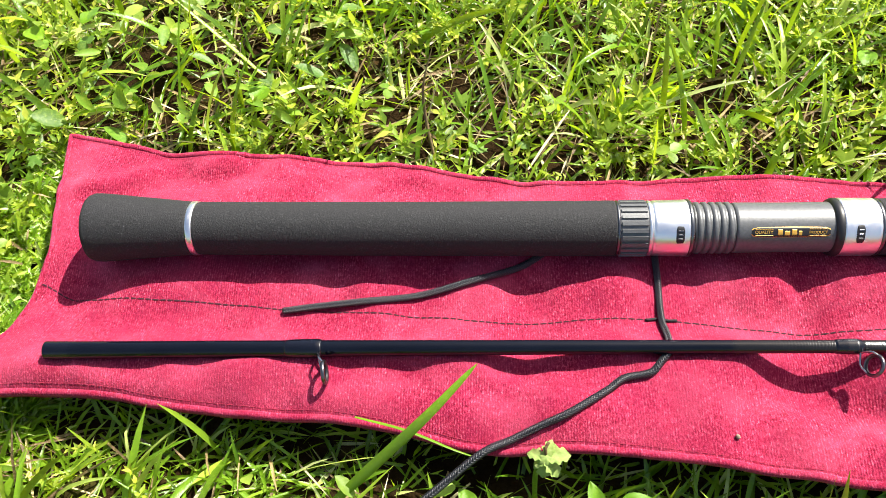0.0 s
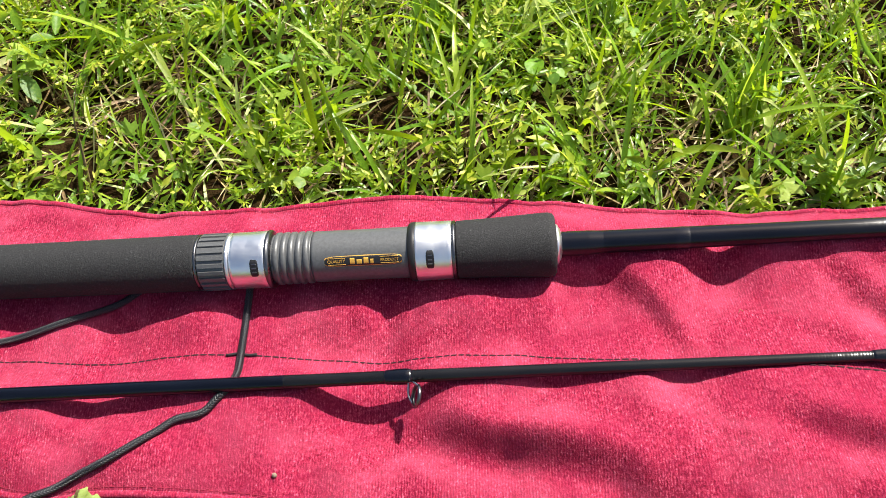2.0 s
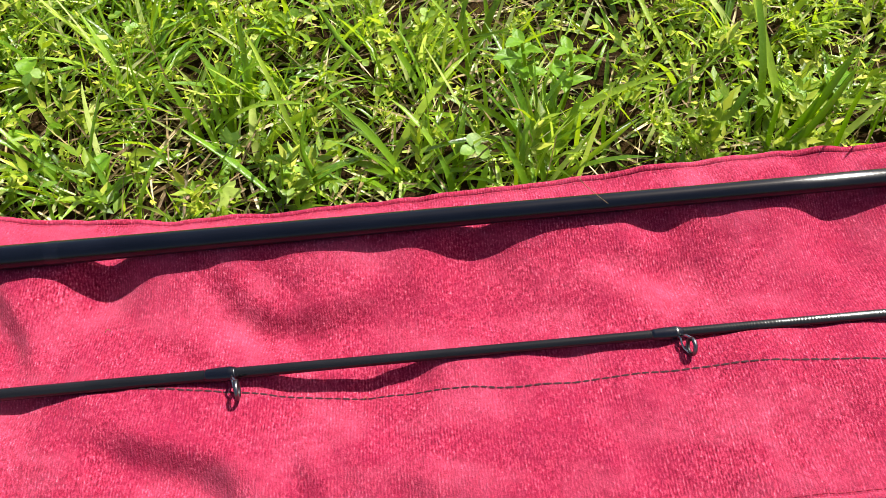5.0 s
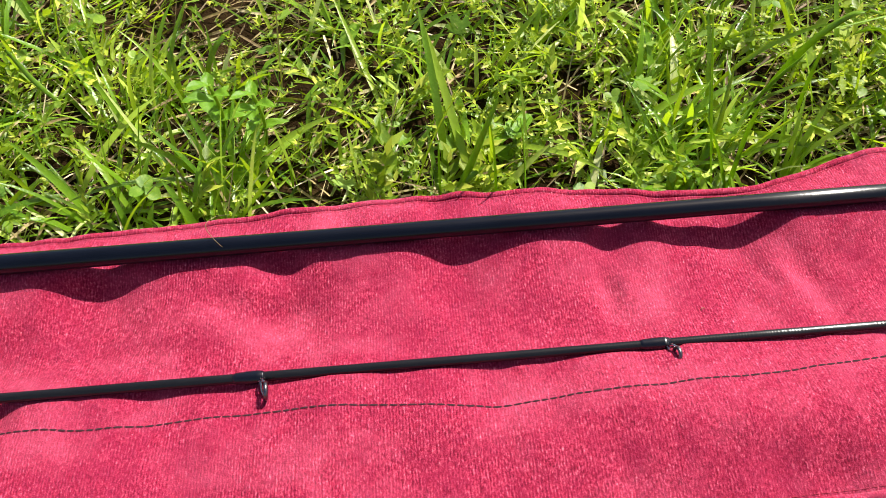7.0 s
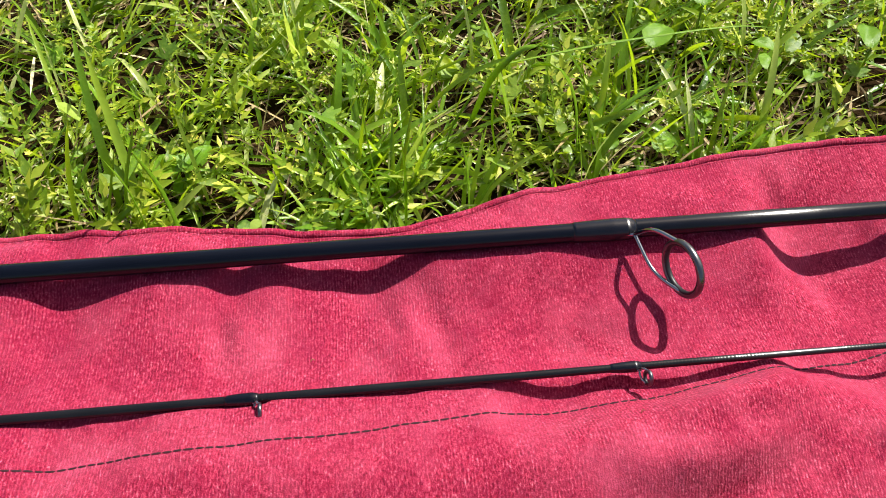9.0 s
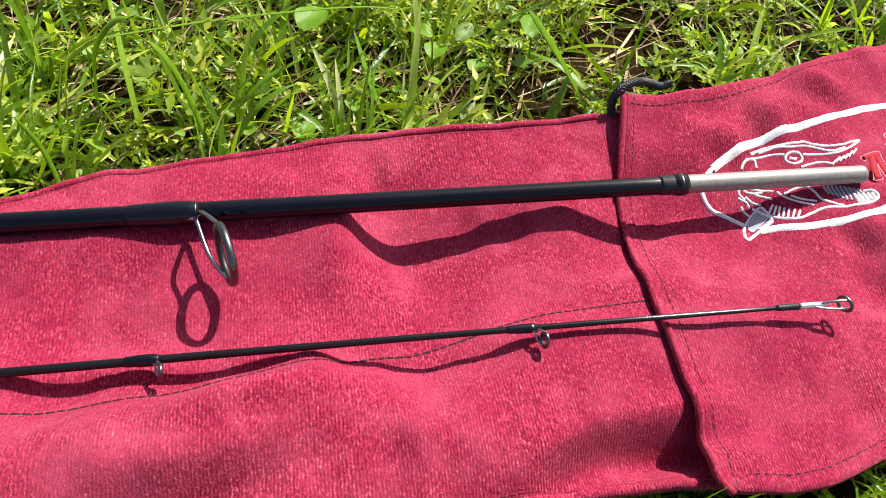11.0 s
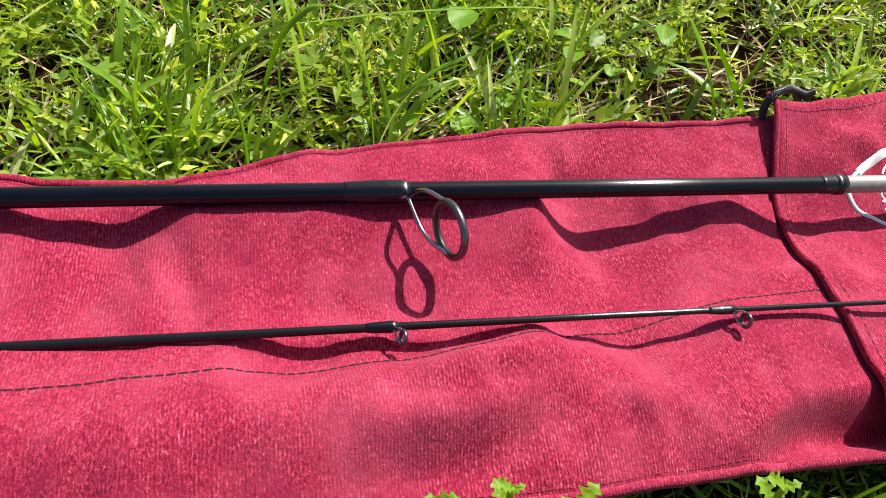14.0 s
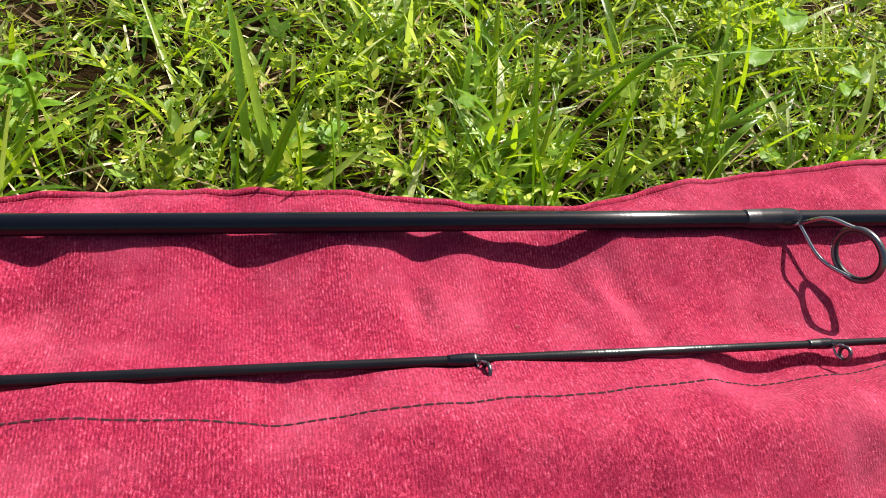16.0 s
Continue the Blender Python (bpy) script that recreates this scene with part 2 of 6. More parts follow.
def mesh_of(name, verts, faces):
    me = bpy.data.meshes.new(name)
    me.from_pydata([tuple(v) for v in verts], [], [tuple(f) for f in faces])
    me.update()
    return me


def turned(profile, y=0.0, z=0.0, seg=40, bm=None, caps=True):
    """A body turned about an axis along x: profile of (x, radius)."""
    bm = bm or bmesh.new()
    fine = [profile[0]]
    for (xa, ra), (xb, rb) in zip(profile, profile[1:]):
        n = abs(xb - xa)
        if n > 0.003:
            fine += [(xa + (xb - xa) * f, ra + (rb - ra) * f) for f in (0.0004 / n, 0.5, 1 - 0.0004 / n)]
        fine.append((xb, rb))
    rings = []
    for x, r in fine:
        rings.append([bm.verts.new((x, y + r * math.cos(2 * math.pi * k / seg), z + r * math.sin(2 * math.pi * k / seg))) for k in range(seg)])
    for a, b in zip(rings, rings[1:]):
        for k in range(seg):
            bm.faces.new((a[k], a[(k + 1) % seg], b[(k + 1) % seg], b[k]))
    if caps:
        bm.faces.new(rings[0][::-1])
        bm.faces.new(rings[-1])
    return bm


def smooth_path(points, step):
    """Catmull-Rom through points, resampled about every step metres."""
    P = [np.array(p, float) for p in points]
    P = [2 * P[0] - P[1]] + P + [2 * P[-1] - P[-2]]
    out = []
    for a, b, c, d in zip(P, P[1:], P[2:], P[3:]):
        n = max(2, int(np.linalg.norm(c - b) / step))
        for k in range(n):
            t = k / n
            out.append(0.5 * (2 * b + (c - a) * t + (2 * a - 5 * b + 4 * c - d) * t * t + (3 * b - a - 3 * c + d) * t ** 3))
    out.append(P[-2])
    return np.array(out)


def frames_along(pts):
    """Side and up vectors along a path."""
    tan = np.gradient(pts, axis=0)
    tan /= np.linalg.norm(tan, axis=1)[:, None] + 1e-12
    ref = np.array([0, 0, 1.0]) if abs(tan[:, 2]).max() < 0.9 else np.array([1.0, 0, 0])
    side = np.cross(tan, ref)
    side /= np.linalg.norm(side, axis=1)[:, None] + 1e-12
    return side, np.cross(side, tan)


def tube(pts, radius, seg=8, bm=None, squash=1.0, closed=False):
    """A round rod along a path; radius a number or one for each point."""
    bm = bm or bmesh.new()
    pts = np.asarray(pts, float)
    side, up = frames_along(pts)
    if closed:
        tan = np.roll(pts, -1, 0) - np.roll(pts, 1, 0)
        tan /= np.linalg.norm(tan, axis=1)[:, None]
        mid = pts.mean(0)
        side = pts - mid
        side /= np.linalg.norm(side, axis=1)[:, None]
        up = np.cross(tan, side)
    rad = np.broadcast_to(radius, (len(pts),))
    rings = []
    for p, s, u, r in zip(pts, side, up, rad):
        rings.append([bm.verts.new(p + r * (math.cos(a) * s + squash * math.sin(a) * u)) for a in (2 * math.pi * k / seg for k in range(seg))])
    pairs = list(zip(rings, rings[1:])) + ([(rings[-1], rings[0])] if closed else [])
    for a, b in pairs:
        for k in range(seg):
            bm.faces.new((a[k], a[(k + 1) % seg], b[(k + 1) % seg], b[k]))
    if not closed:
        bm.faces.new(rings[0][::-1])
        bm.faces.new(rings[-1])
    return bm


# ---- the lie of the cloth ----
def eased(x, xs, ys, width=0.02):
    """A soft curve through the given stations."""
    off = np.array([-1.5, -1, -0.5, 0, 0.5, 1, 1.5]) * width
    wt = np.exp(-0.5 * (off / width) ** 2)
    x = np.asarray(x, float)
    return sum(w * np.interp(x + o, xs, ys) for o, w in zip(off, wt)) / wt.sum()


def north(x):
    return eased(x, (-0.24, -0.17, -0.10, -0.034, 0.03, 0.10, 0.155, 0.215, 0.28, 0.36, 0.49, 0.63, 0.72, 0.775, 0.80, 0.845, 0.90, 0.967, 1.04, 1.09, 1.14, 1.22, 1.27),
                 (0.386, 0.367, 0.364, 0.356, 0.343, 0.342, 0.345, 0.343, 0.330, 0.318, 0.314, 0.316, 0.314, 0.308, 0.3065, 0.3200, 0.3275, 0.3375, 0.3385, 0.340, 0.346, 0.366, 0.379), 0.012)


def south(x):
    return eased(x, (-0.24, -0.187, -0.159, -0.130, -0.09, -0.05, -0.010, 0.015, 0.052, 0.10, 0.147, 0.185, 0.40, 0.63, 0.81, 0.94, 1.035, 1.08, 1.10, 1.13, 1.165, 1.25),
                 (0.205, 0.207, 0.205, 0.199, 0.196, 0.194, 0.187, 0.179, 0.180, 0.178, 0.171, 0.166, 0.154, 0.155, 0.157, 0.157, 0.1665, 0.165, 0.163, 0.166, 0.174, 0.190), 0.010)


def west(v):
    return np.interp(v, (0, 0.25, 0.5, 1), (-0.236, -0.2245, -0.2195, -0.238))


def east(v):
    return np.interp(v, (0, 0.5, 1), (1.222, 1.234, 1.252))


FOLDS = []


def fold(x, y, height, long, wide, turn=0.0):
    """A soft ridge (or, with a height below zero, a hollow) of the cloth."""
    FOLDS.append((x, y, height, long, wide, radians(turn)))


def crease(x0, y0, x1, y1, width, slope):
    """A bank of the cloth that leans away from the sun: a ridge on its sunny side, a hollow on the other."""
    length = math.hypot(x1 - x0, y1 - y0)
    turn = math.atan2(y1 - y0, x1 - x0)
    nx, ny = -math.sin(turn), math.cos(turn)
    if nx * SUN_DIR.x + ny * SUN_DIR.y < 0:
        nx, ny = -nx, -ny
    h = slope * width * 1.30
    mx, my = (x0 + x1) / 2, (y0 + y1) / 2
    for k in (1, -1):
        fold(mx + k * nx * width, my + k * ny * width, k * h, length * 0.42 + width * 0.3, width, math.degrees(turn))


BANKS = []


def bank(points, width, slope):
    """A bank of the cloth along a curve that leans away from the sun: raised on its sunny side, sunk on the other."""
    p = smooth_path([(a, b, 0) for a, b in points], 0.004)[:, :2]
    mid = p[len(p) // 2]
    t = p[-1] - p[0]
    side = np.array([-t[1], t[0]])
    sunny = 1 if side[0] * SUN_DIR.x + side[1] * SUN_DIR.y > 0 else -1
    BANKS.append((p, width, slope, sunny, mid, np.linalg.norm(p - mid, axis=1).max() + 4 * width))


def banked(x, y):
    """The height that all the banks add."""
    z = np.zeros(np.broadcast(x, y).shape)
    x, y = np.broadcast_to(x, z.shape), np.broadcast_to(y, z.shape)
    for p, width, slope, sunny, mid, far in BANKS:
        near = (x - mid[0]) ** 2 + (y - mid[1]) ** 2 < far ** 2
        if not near.any():
            continue
        px, py = x[near], y[near]
        d2 = (px[:, None] - p[None, :, 0]) ** 2 + (py[:, None] - p[None, :, 1]) ** 2
        k = d2.argmin(1)
        tan = np.gradient(p, axis=0)
        tan /= np.linalg.norm(tan, axis=1)[:, None]
        dx, dy = px - p[k, 0], py - p[k, 1]
        off = sunny * (dy * tan[k, 0] - dx * tan[k, 1])
        over = dx * tan[k, 0] + dy * tan[k, 1]
        at = np.minimum(k, len(p) - 1 - k) / max(1.0, 0.3 * len(p))
        fade = (0.35 + 0.65 * np.clip(at, 0, 1)) * np.exp(-0.5 * (np.where((k == 0) | (k == len(p) - 1), over, 0) / width) ** 2)
        u = off / width
        z[near] += (2.0 if mid[1] < 0.2 else 1.7) * slope * width * u * np.exp(-0.5 * u * u) * fade
    return z


def rows_between(y, knots, heights):
    """A smooth profile across the cloth through rows of given heights."""
    slopes = []
    n = len(knots)
    for k in range(n):
        p, q = max(k - 1, 0), min(k + 1, n - 1)
        slopes.append((heights[q] - heights[p]) / (knots[q] - knots[p]))
    out = heights[0] + 0 * y
    for k in range(n - 1):
        h = knots[k + 1] - knots[k]
        t = np.clip((y - knots[k]) / h, 0, 1)
        c = (2 * t ** 3 - 3 * t ** 2 + 1) * heights[k] + (t ** 3 - 2 * t ** 2 + t) * h * slopes[k] + (3 * t ** 2 - 2 * t ** 3) * heights[k + 1] + (t ** 3 - t ** 2) * h * slopes[k + 1]
        out = np.where(y >= knots[k], c, out)
    return out


# the two rod sections lie side by side along x
ROD_Y, ROD_Z = 0.2905, 0.0148
TIP_Y, TIP_Z = 0.2265, 0.0085


def butt_radius(x):
    return np.interp(x, (-0.187, -0.160, -0.132, 0.085, 0.10, 0.255, 0.2561, 0.40, 0.60, 1.2), (0.0186, 0.0166, 0.0141, 0.0138, 0.014, 0.0155, 0.0056, 0.0048, 0.0042, 0.0040))


def tip_radius(x):
    return np.interp(x, (-0.19, -0.06, 0.06, 0.25, 0.48, 0.80, 0.97, 1.07, 1.15), (0.0042, 0.0039, 0.0034, 0.00275, 0.0021, 0.0018, 0.0013, 0.0011, 0.0007))


MM = 0.001


def rod_bow(x):
    """How far the butt section bows north of a straight line."""
    return 0.0315 * np.clip(0.12 - np.asarray(x, float), 0, 1) ** 2


def tip_bow(x):
    """The same for the slim tip section, which bows south at both ends."""
    x = np.asarray(x, float)
    return -0.0103 * np.clip(0.40 - x, 0, 1) ** 2 - 0.016 * np.clip(x - 0.90, 0, 1) ** 2



def soft_noise(x, y, cell, seed):
    """Smooth random relief with bumps about cell metres wide, turned off the axes."""
    u, v = (x * 0.86 + y * 0.5) / cell + 40, (y * 0.86 - x * 0.5) / cell + 90
    table = np.random.RandomState(seed).rand(256, 256)
    iu, iv = np.floor(u).astype(int), np.floor(v).astype(int)
    fu, fv = u - iu, v - iv
    fu, fv = fu ** 3 * (fu * (fu * 6 - 15) + 10), fv ** 3 * (fv * (fv * 6 - 15) + 10)
    at = lambda p, q: table[p % 256, q % 256]
    return (at(iu, iv) * (1 - fu) + at(iu + 1, iv) * fu) * (1 - fv) + (at(iu, iv + 1) * (1 - fu) + at(iu + 1, iv + 1) * fu) * fv


def by_butt(x):
    """The cloth's height, in mm, just south of the butt section."""
    return eased(x, (-0.24, -0.197, -0.164, -0.149, -0.10, 0.0, 0.022, 0.034, 0.055, 0.080, 0.096, 0.104, 0.112, 0.123, 0.138, 0.152, 0.162, 0.174, 0.191, 0.208, 0.237, 0.252, 0.270, 0.283, 0.292, 0.313, 0.333, 0.352, 0.370, 0.40, 0.44, 0.475, 0.497, 0.508, 0.522, 0.550, 0.568, 0.583, 0.596, 0.640, 0.654, 0.671, 0.695),
                 (-9.8, -9.8, -3, -0.3, -1.4, -2.6, -1.3, -9.7, -3.9, 3.2, -1.3, -5.9, -1.4, -2.7, -1.4, 4.4, 1.1, -4.7, 0.4, 4.9, 3.6, 1, -2.6, -1.3, 6.5, 6.5, -8.3, 1.4, 5.2, 7.8, 6.6, 5.3, -1.8, 0.2, 7.3, 9.9, 7.3, 2.1, 7.9, 9.2, 2.8, 7.3, 9.9), 0.004) * (x < 0.70) + \
        eased(x, (0.70, 0.718, 0.727, 0.744, 0.760, 0.790, 0.803, 0.811, 0.86, 0.90, 0.94, 0.956, 0.963, 0.975, 0.990, 1.012, 1.035, 1.052, 1.066, 1.077, 1.09, 1.115, 1.15, 1.20, 1.26),
              (9.9, 9.2, 2.8, 5.4, 2.1, -0.4, 6, 11.2, 10.5, 8, 8.6, 10.5, -1.1, -8.5, -6.8, -2.6, 1.6, 2.6, -2, -6.2, -8.8, -7.5, -2.0, 9, 10), 0.004) * (x >= 0.70)


def by_tip(x):
    """The same just south of the tip section."""
    return eased(x, (-0.24, -0.18, -0.163, -0.149, -0.129, -0.105, -0.07, -0.05, -0.02, -0.005, 0.003, 0.014, 0.026, 0.045, 0.066, 0.08, 0.10, 0.135, 0.142, 0.152, 0.165, 0.178, 0.186, 0.195, 0.21, 0.25, 0.289, 0.298, 0.31, 0.323, 0.35, 0.383, 0.405, 0.428, 0.451, 0.464, 0.478, 0.491),
                 (3.3, 5.9, 3.3, 2, 4.6, 5.9, 5.9, 2.1, 0.8, 3.4, 6, 3.4, -1.7, -2.4, 1.5, 2.2, 6, 6.1, 0.9, -5.5, -9.4, -8.1, -1.6, 2.2, 4.2, 4.8, 6.1, 2.3, 1.6, 5.5, 6.2, 6.2, 3.6, -0.9, -2.2, 1.1, 4.9, 7.5), 0.004) * (x < 0.50) + \
        eased(x, (0.50, 0.53, 0.56, 0.604, 0.636, 0.668, 0.68, 0.74, 0.827, 0.833, 0.846, 0.865, 0.90, 0.919, 0.937, 0.943, 0.952, 0.973, 0.986, 1.002, 1.017, 1.045, 1.055, 1.067, 1.078, 1.104, 1.135, 1.26),
              (6.9, 4.9, 6.9, 8.8, 7.5, 5, 7.6, 7.6, 8.2, 3.7, 0.5, -0.1, -0.1, 1.2, 3.8, 3.1, -1.4, -5.3, -4.6, -1.4, 1.9, 4.4, 4.4, 2.6, 0.0, 0.2, -4.0, -7.7), 0.004) * (x >= 0.50)


def lie(x, y):
    """The height of the cloth's upper face."""
    x, y = np.asarray(x, float), np.asarray(y, float)
    ys, yn = south(x), north(x)
    zn = eased(x, (-0.24, 0.1, 0.25, 0.4, 0.55, 0.66, 0.8, 0.88, 0.95, 1.02, 1.08, 1.14, 1.26), (-5, -6, -9, -4, 4, 10, 5.5, 7.5, 9, 12, 15, 21, 21), 0.03)
    zb = by_butt(x)
    zm = eased(x, (-0.24, 0.0, 0.057, 0.1, 0.16, 0.2, 0.236, 0.31, 0.37, 0.456, 0.5, 0.55, 0.6, 0.66, 0.7, 0.75, 0.81, 0.85, 0.88, 0.91, 0.95, 0.99, 1.03, 1.08, 1.13, 1.2, 1.26), (-6, -5, -5, -3, -8, -3, 0, 2, 2, -3, 1, 3, 4, 2, 4, 2, 4, -3, -3, 1, 1, -5, -1, -1, -3, 0, 2), 0.014)
    zt = by_tip(x)
    zl = eased(x, (-0.24, -0.05, 0.09, 0.128, 0.19, 0.27, 0.376, 0.5, 0.69, 0.73, 0.81, 0.87, 0.90, 0.945, 1.02, 1.1, 1.26), (1, 2, 4, 1, -3, 8, 7, 8, 9, 15, 17, 17, 16, 14, 4, -8, -7), 0.015)
    zs = eased(x, (-0.24, 0.2, 0.35, 0.6, 0.8, 0.9, 0.96, 1.05, 1.12, 1.26), (-3, -5, 1, 6, 9, 6, 1, -5, -14, -11), 0.03)
    yb = ROD_Y + rod_bow(x) - 1.10 * np.where(x < 0.255, 0.0139, butt_radius(x)) - np.clip(0.46 * (ROD_Z / MM - zb), -1, 13) * MM
    yt = TIP_Y + tip_bow(x) - 1.10 * tip_radius(x) - np.clip(0.46 * (TIP_Z / MM - zt), 0, 9) * MM
    under_b = np.minimum((ROD_Z - butt_radius(x)) / MM - 0.2, zb + np.where(x > 0.955, 2.5, np.interp(x, (0.46, 0.54), (9.0, 3.0)))) + np.where(x > 1.08, -2, 0)
    under_t = np.minimum((TIP_Z - tip_radius(x)) / MM - 0.2, zt + np.where(x > 0.93, 0.8, 2.0))
    z = rows_between(y, (ys, 0.45 * ys + 0.55 * 0.2135, yt, TIP_Y + tip_bow(x), 0.246 + 0 * x, yb, ROD_Y + rod_bow(x), yn), (zs, zl, zt, under_t, zm, zb, under_b, zn)) * MM
    for fx, fy, h, lo, wi, t in FOLDS:
        c, s = math.cos(t), math.sin(t)
        u, w = (x - fx) * c + (y - fy) * s, -(x - fx) * s + (y - fy) * c
        z = z + h * np.exp(-0.5 * ((u / lo) ** 2 + (w / wi) ** 2))
    z = z + banked(x, y)
    z = z + 0.0036 * (soft_noise(x * 1.0, y, 0.030, 1) - 0.5) + 0.0025 * (soft_noise(x, y * 0.8, 0.014, 2) - 0.5) + 0.0005 * (soft_noise(x, y, 0.006, 3) - 0.5)
    return z

# banks, then softer folds, between the rods and south of them
bank([(0.179, 0.204), (0.203, 0.201), (0.238, 0.194), (0.259, 0.186)], 0.0075, 0.42)
bank([(0.004, 0.218), (0.022, 0.208), (0.040, 0.203)], 0.0050, 0.38)
bank([(0.284, 0.280), (0.297, 0.265), (0.306, 0.249), (0.310, 0.237)], 0.0048, 0.50)
bank([(0.385, 0.279), (0.395, 0.264), (0.407, 0.255), (0.421, 0.252), (0.444, 0.256), (0.462, 0.262)], 0.0060, 0.46)
bank([(0.363, 0.249), (0.382, 0.237), (0.395, 0.231)], 0.0055, 0.30)
bank([(0.199, 0.206), (0.227, 0.194), (0.253, 0.191), (0.270, 0.185), (0.281, 0.175), (0.294, 0.168)], 0.0080, 0.46)
bank([(0.344, 0.207), (0.358, 0.199), (0.375, 0.193), (0.392, 0.186), (0.401, 0.177), (0.409, 0.165)], 0.0066, 0.44)
bank([(0.423, 0.195), (0.426, 0.184), (0.431, 0.174)], 0.0042, 0.42)
bank([(0.462, 0.177), (0.470, 0.172), (0.479, 0.168)], 0.0050, 0.22)
bank([(0.645, 0.278), (0.651, 0.267), (0.655, 0.261)], 0.0045, 0.25)
bank([(0.722, 0.271), (0.727, 0.259), (0.722, 0.241)], 0.0040, 0.36)
bank([(0.792, 0.268), (0.798, 0.256), (0.798, 0.249)], 0.0030, 0.42)
bank([(0.545, 0.280), (0.563, 0.268), (0.583, 0.266), (0.599, 0.275)], 0.0070, 0.26)
bank([(1.009, 0.168), (1.023, 0.177), (1.035, 0.184)], 0.0060, 0.50)
bank([(0.870, 0.171), (0.888, 0.175), (0.906, 0.178), (0.921, 0.182), (0.935, 0.188), (0.945, 0.192)], 0.0075, 0.52)
bank([(0.966, 0.195), (0.970, 0.185), (0.968, 0.176), (0.961, 0.168)], 0.0060, 0.36)
bank([(1.023, 0.175), (1.042, 0.184), (1.056, 0.186)], 0.0045, 0.45)
bank([(0.976, 0.328), (0.975, 0.313), (0.977, 0.303)], 0.0040, 0.40)
bank([(-0.226, 0.3315), (-0.197, 0.3371), (-0.177, 0.3470), (-0.164, 0.3550)], 0.0062, 0.52)
bank([(-0.158, 0.3440), (-0.137, 0.3520), (-0.119, 0.3585)], 0.0055, 0.42)
bank([(-0.080, 0.3380), (-0.062, 0.3460)], 0.0050, 0.24)
bank([(0.156, 0.276), (0.162, 0.259), (0.170, 0.252)], 0.0050, 0.34)
bank([(0.191, 0.272), (0.193, 0.259)], 0.0045, 0.28)
fold(-0.13, 0.325, 0.003, 0.030, 0.008, 15)
fold(-0.16, 0.350, -0.003, 0.030, 0.010, -20)
fold(-0.03, 0.330, -0.003, 0.050, 0.008, 5)
fold(0.174, 0.250, -0.003, 0.006, 0.018, 20)
fold(0.163, 0.205, -0.006, 0.026, 0.012, -12)
fold(0.545, 0.258, 0.003, 0.030, 0.010, 25)
fold(0.590, 0.262, -0.004, 0.010, 0.016, -30)
fold(0.660, 0.262, -0.003, 0.008, 0.016, -25)
fold(0.725, 0.252, -0.003, 0.005, 0.022, 8)
fold(0.812, 0.258, -0.003, 0.004, 0.016, 12)
fold(0.910, 0.262, -0.0025, 0.016, 0.012, 0)
fold(1.052, 0.180, -0.009, 0.026, 0.010, 22)
fold(1.120, 0.318, 0.004, 0.030, 0.008, 10)
fold(1.150, 0.342, -0.004, 0.040, 0.007, 20)
fold(1.195, 0.352, 0.003, 0.030, 0.007, 25)
fold(1.210, 0.235, -0.004, 0.030, 0.010, 50)

crease(0.862, 0.245, 0.903, 0.250, 0.0080, 0.15)
crease(1.050, 0.181, 1.088, 0.187, 0.0052, 0.58)
crease(0.957, 0.308, 0.967, 0.303, 0.0032, 0.30)

fold(0.915, 0.204, 0.0062, 0.042, 0.0085, 8)
fold(0.922, 0.208, 0.0085, 0.022, 0.0065, 14)
fold(1.064, 0.193, 0.004, 0.016, 0.007, 8)
crease(1.177, 0.266, 1.193, 0.257, 0.0046, 0.42)
crease(1.185, 0.252, 1.195, 0.230, 0.0075, 0.42)
crease(1.185, 0.345, 1.205, 0.335, 0.0045, 0.45)
crease(1.156, 0.336, 1.162, 0.316, 0.0052, 0.30)
crease(1.118, 0.326, 1.140, 0.314, 0.0050, 0.30)
crease(-0.034, 0.343, -0.002, 0.338, 0.0030, 0.20)


def pit(x, y):
    """A pocket in the body panel beside the cuff."""
    return 0.008 * np.exp(-0.5 * (((x - 1.066) / 0.018) ** 2 + ((y - 0.1800) / 0.0058) ** 2))


def cloth(x, y):
    """The cloth's height, pressed down where the rods lie on it."""
    z = lie(x, y) - pit(x, y)
    for cy, cz, rad, lo, hi in ((ROD_Y + rod_bow(x), ROD_Z, butt_radius, -0.188, 1.20), (TIP_Y + tip_bow(x), TIP_Z, tip_radius, -0.192, 1.16)):
        r = rad(x)
        d = np.abs(y - cy)
        under = cz - np.sqrt(np.maximum(r * r - d * d, 0)) - 0.0002
        z = np.where((d < r * 0.98) & (x > lo) & (x < hi), np.minimum(z, under), z)
    return z


def cuff_edge(y):
    return eased(y, (0.150, 0.1565, 0.162, 0.17, 0.197, 0.237, 0.299, 0.351), (1.088, 1.078, 1.0745, 1.0765, 1.078, 1.076, 1.081, 1.092), 0.003)


def cuff_lie(x, y):
    d = np.maximum(x - cuff_edge(y), 0)
    return lie(x, y) + 0.0032 + (0.0010 + 0.005 * np.exp(-((y - 0.338) / 0.014) ** 2)) * np.exp(-(d / 0.012) ** 2) + 0.006 * np.exp(-(np.maximum(y - 0.172, 0) / 0.018) ** 2) * np.exp(-(d / 0.030) ** 2)


def cuff(x, y):
    z = cuff_lie(x, y)
    for cy, cz, rad, hi in ((ROD_Y, ROD_Z, butt_radius, 1.20), (TIP_Y + tip_bow(x), TIP_Z, tip_radius, 1.16)):
        r = rad(x)
        d = np.abs(y - cy)
        under = cz - np.sqrt(np.maximum(r * r - d * d, 0)) - 0.0002
        z = np.where((d < r * 0.98) & (x < hi), np.minimum(z, under), z)
    return z


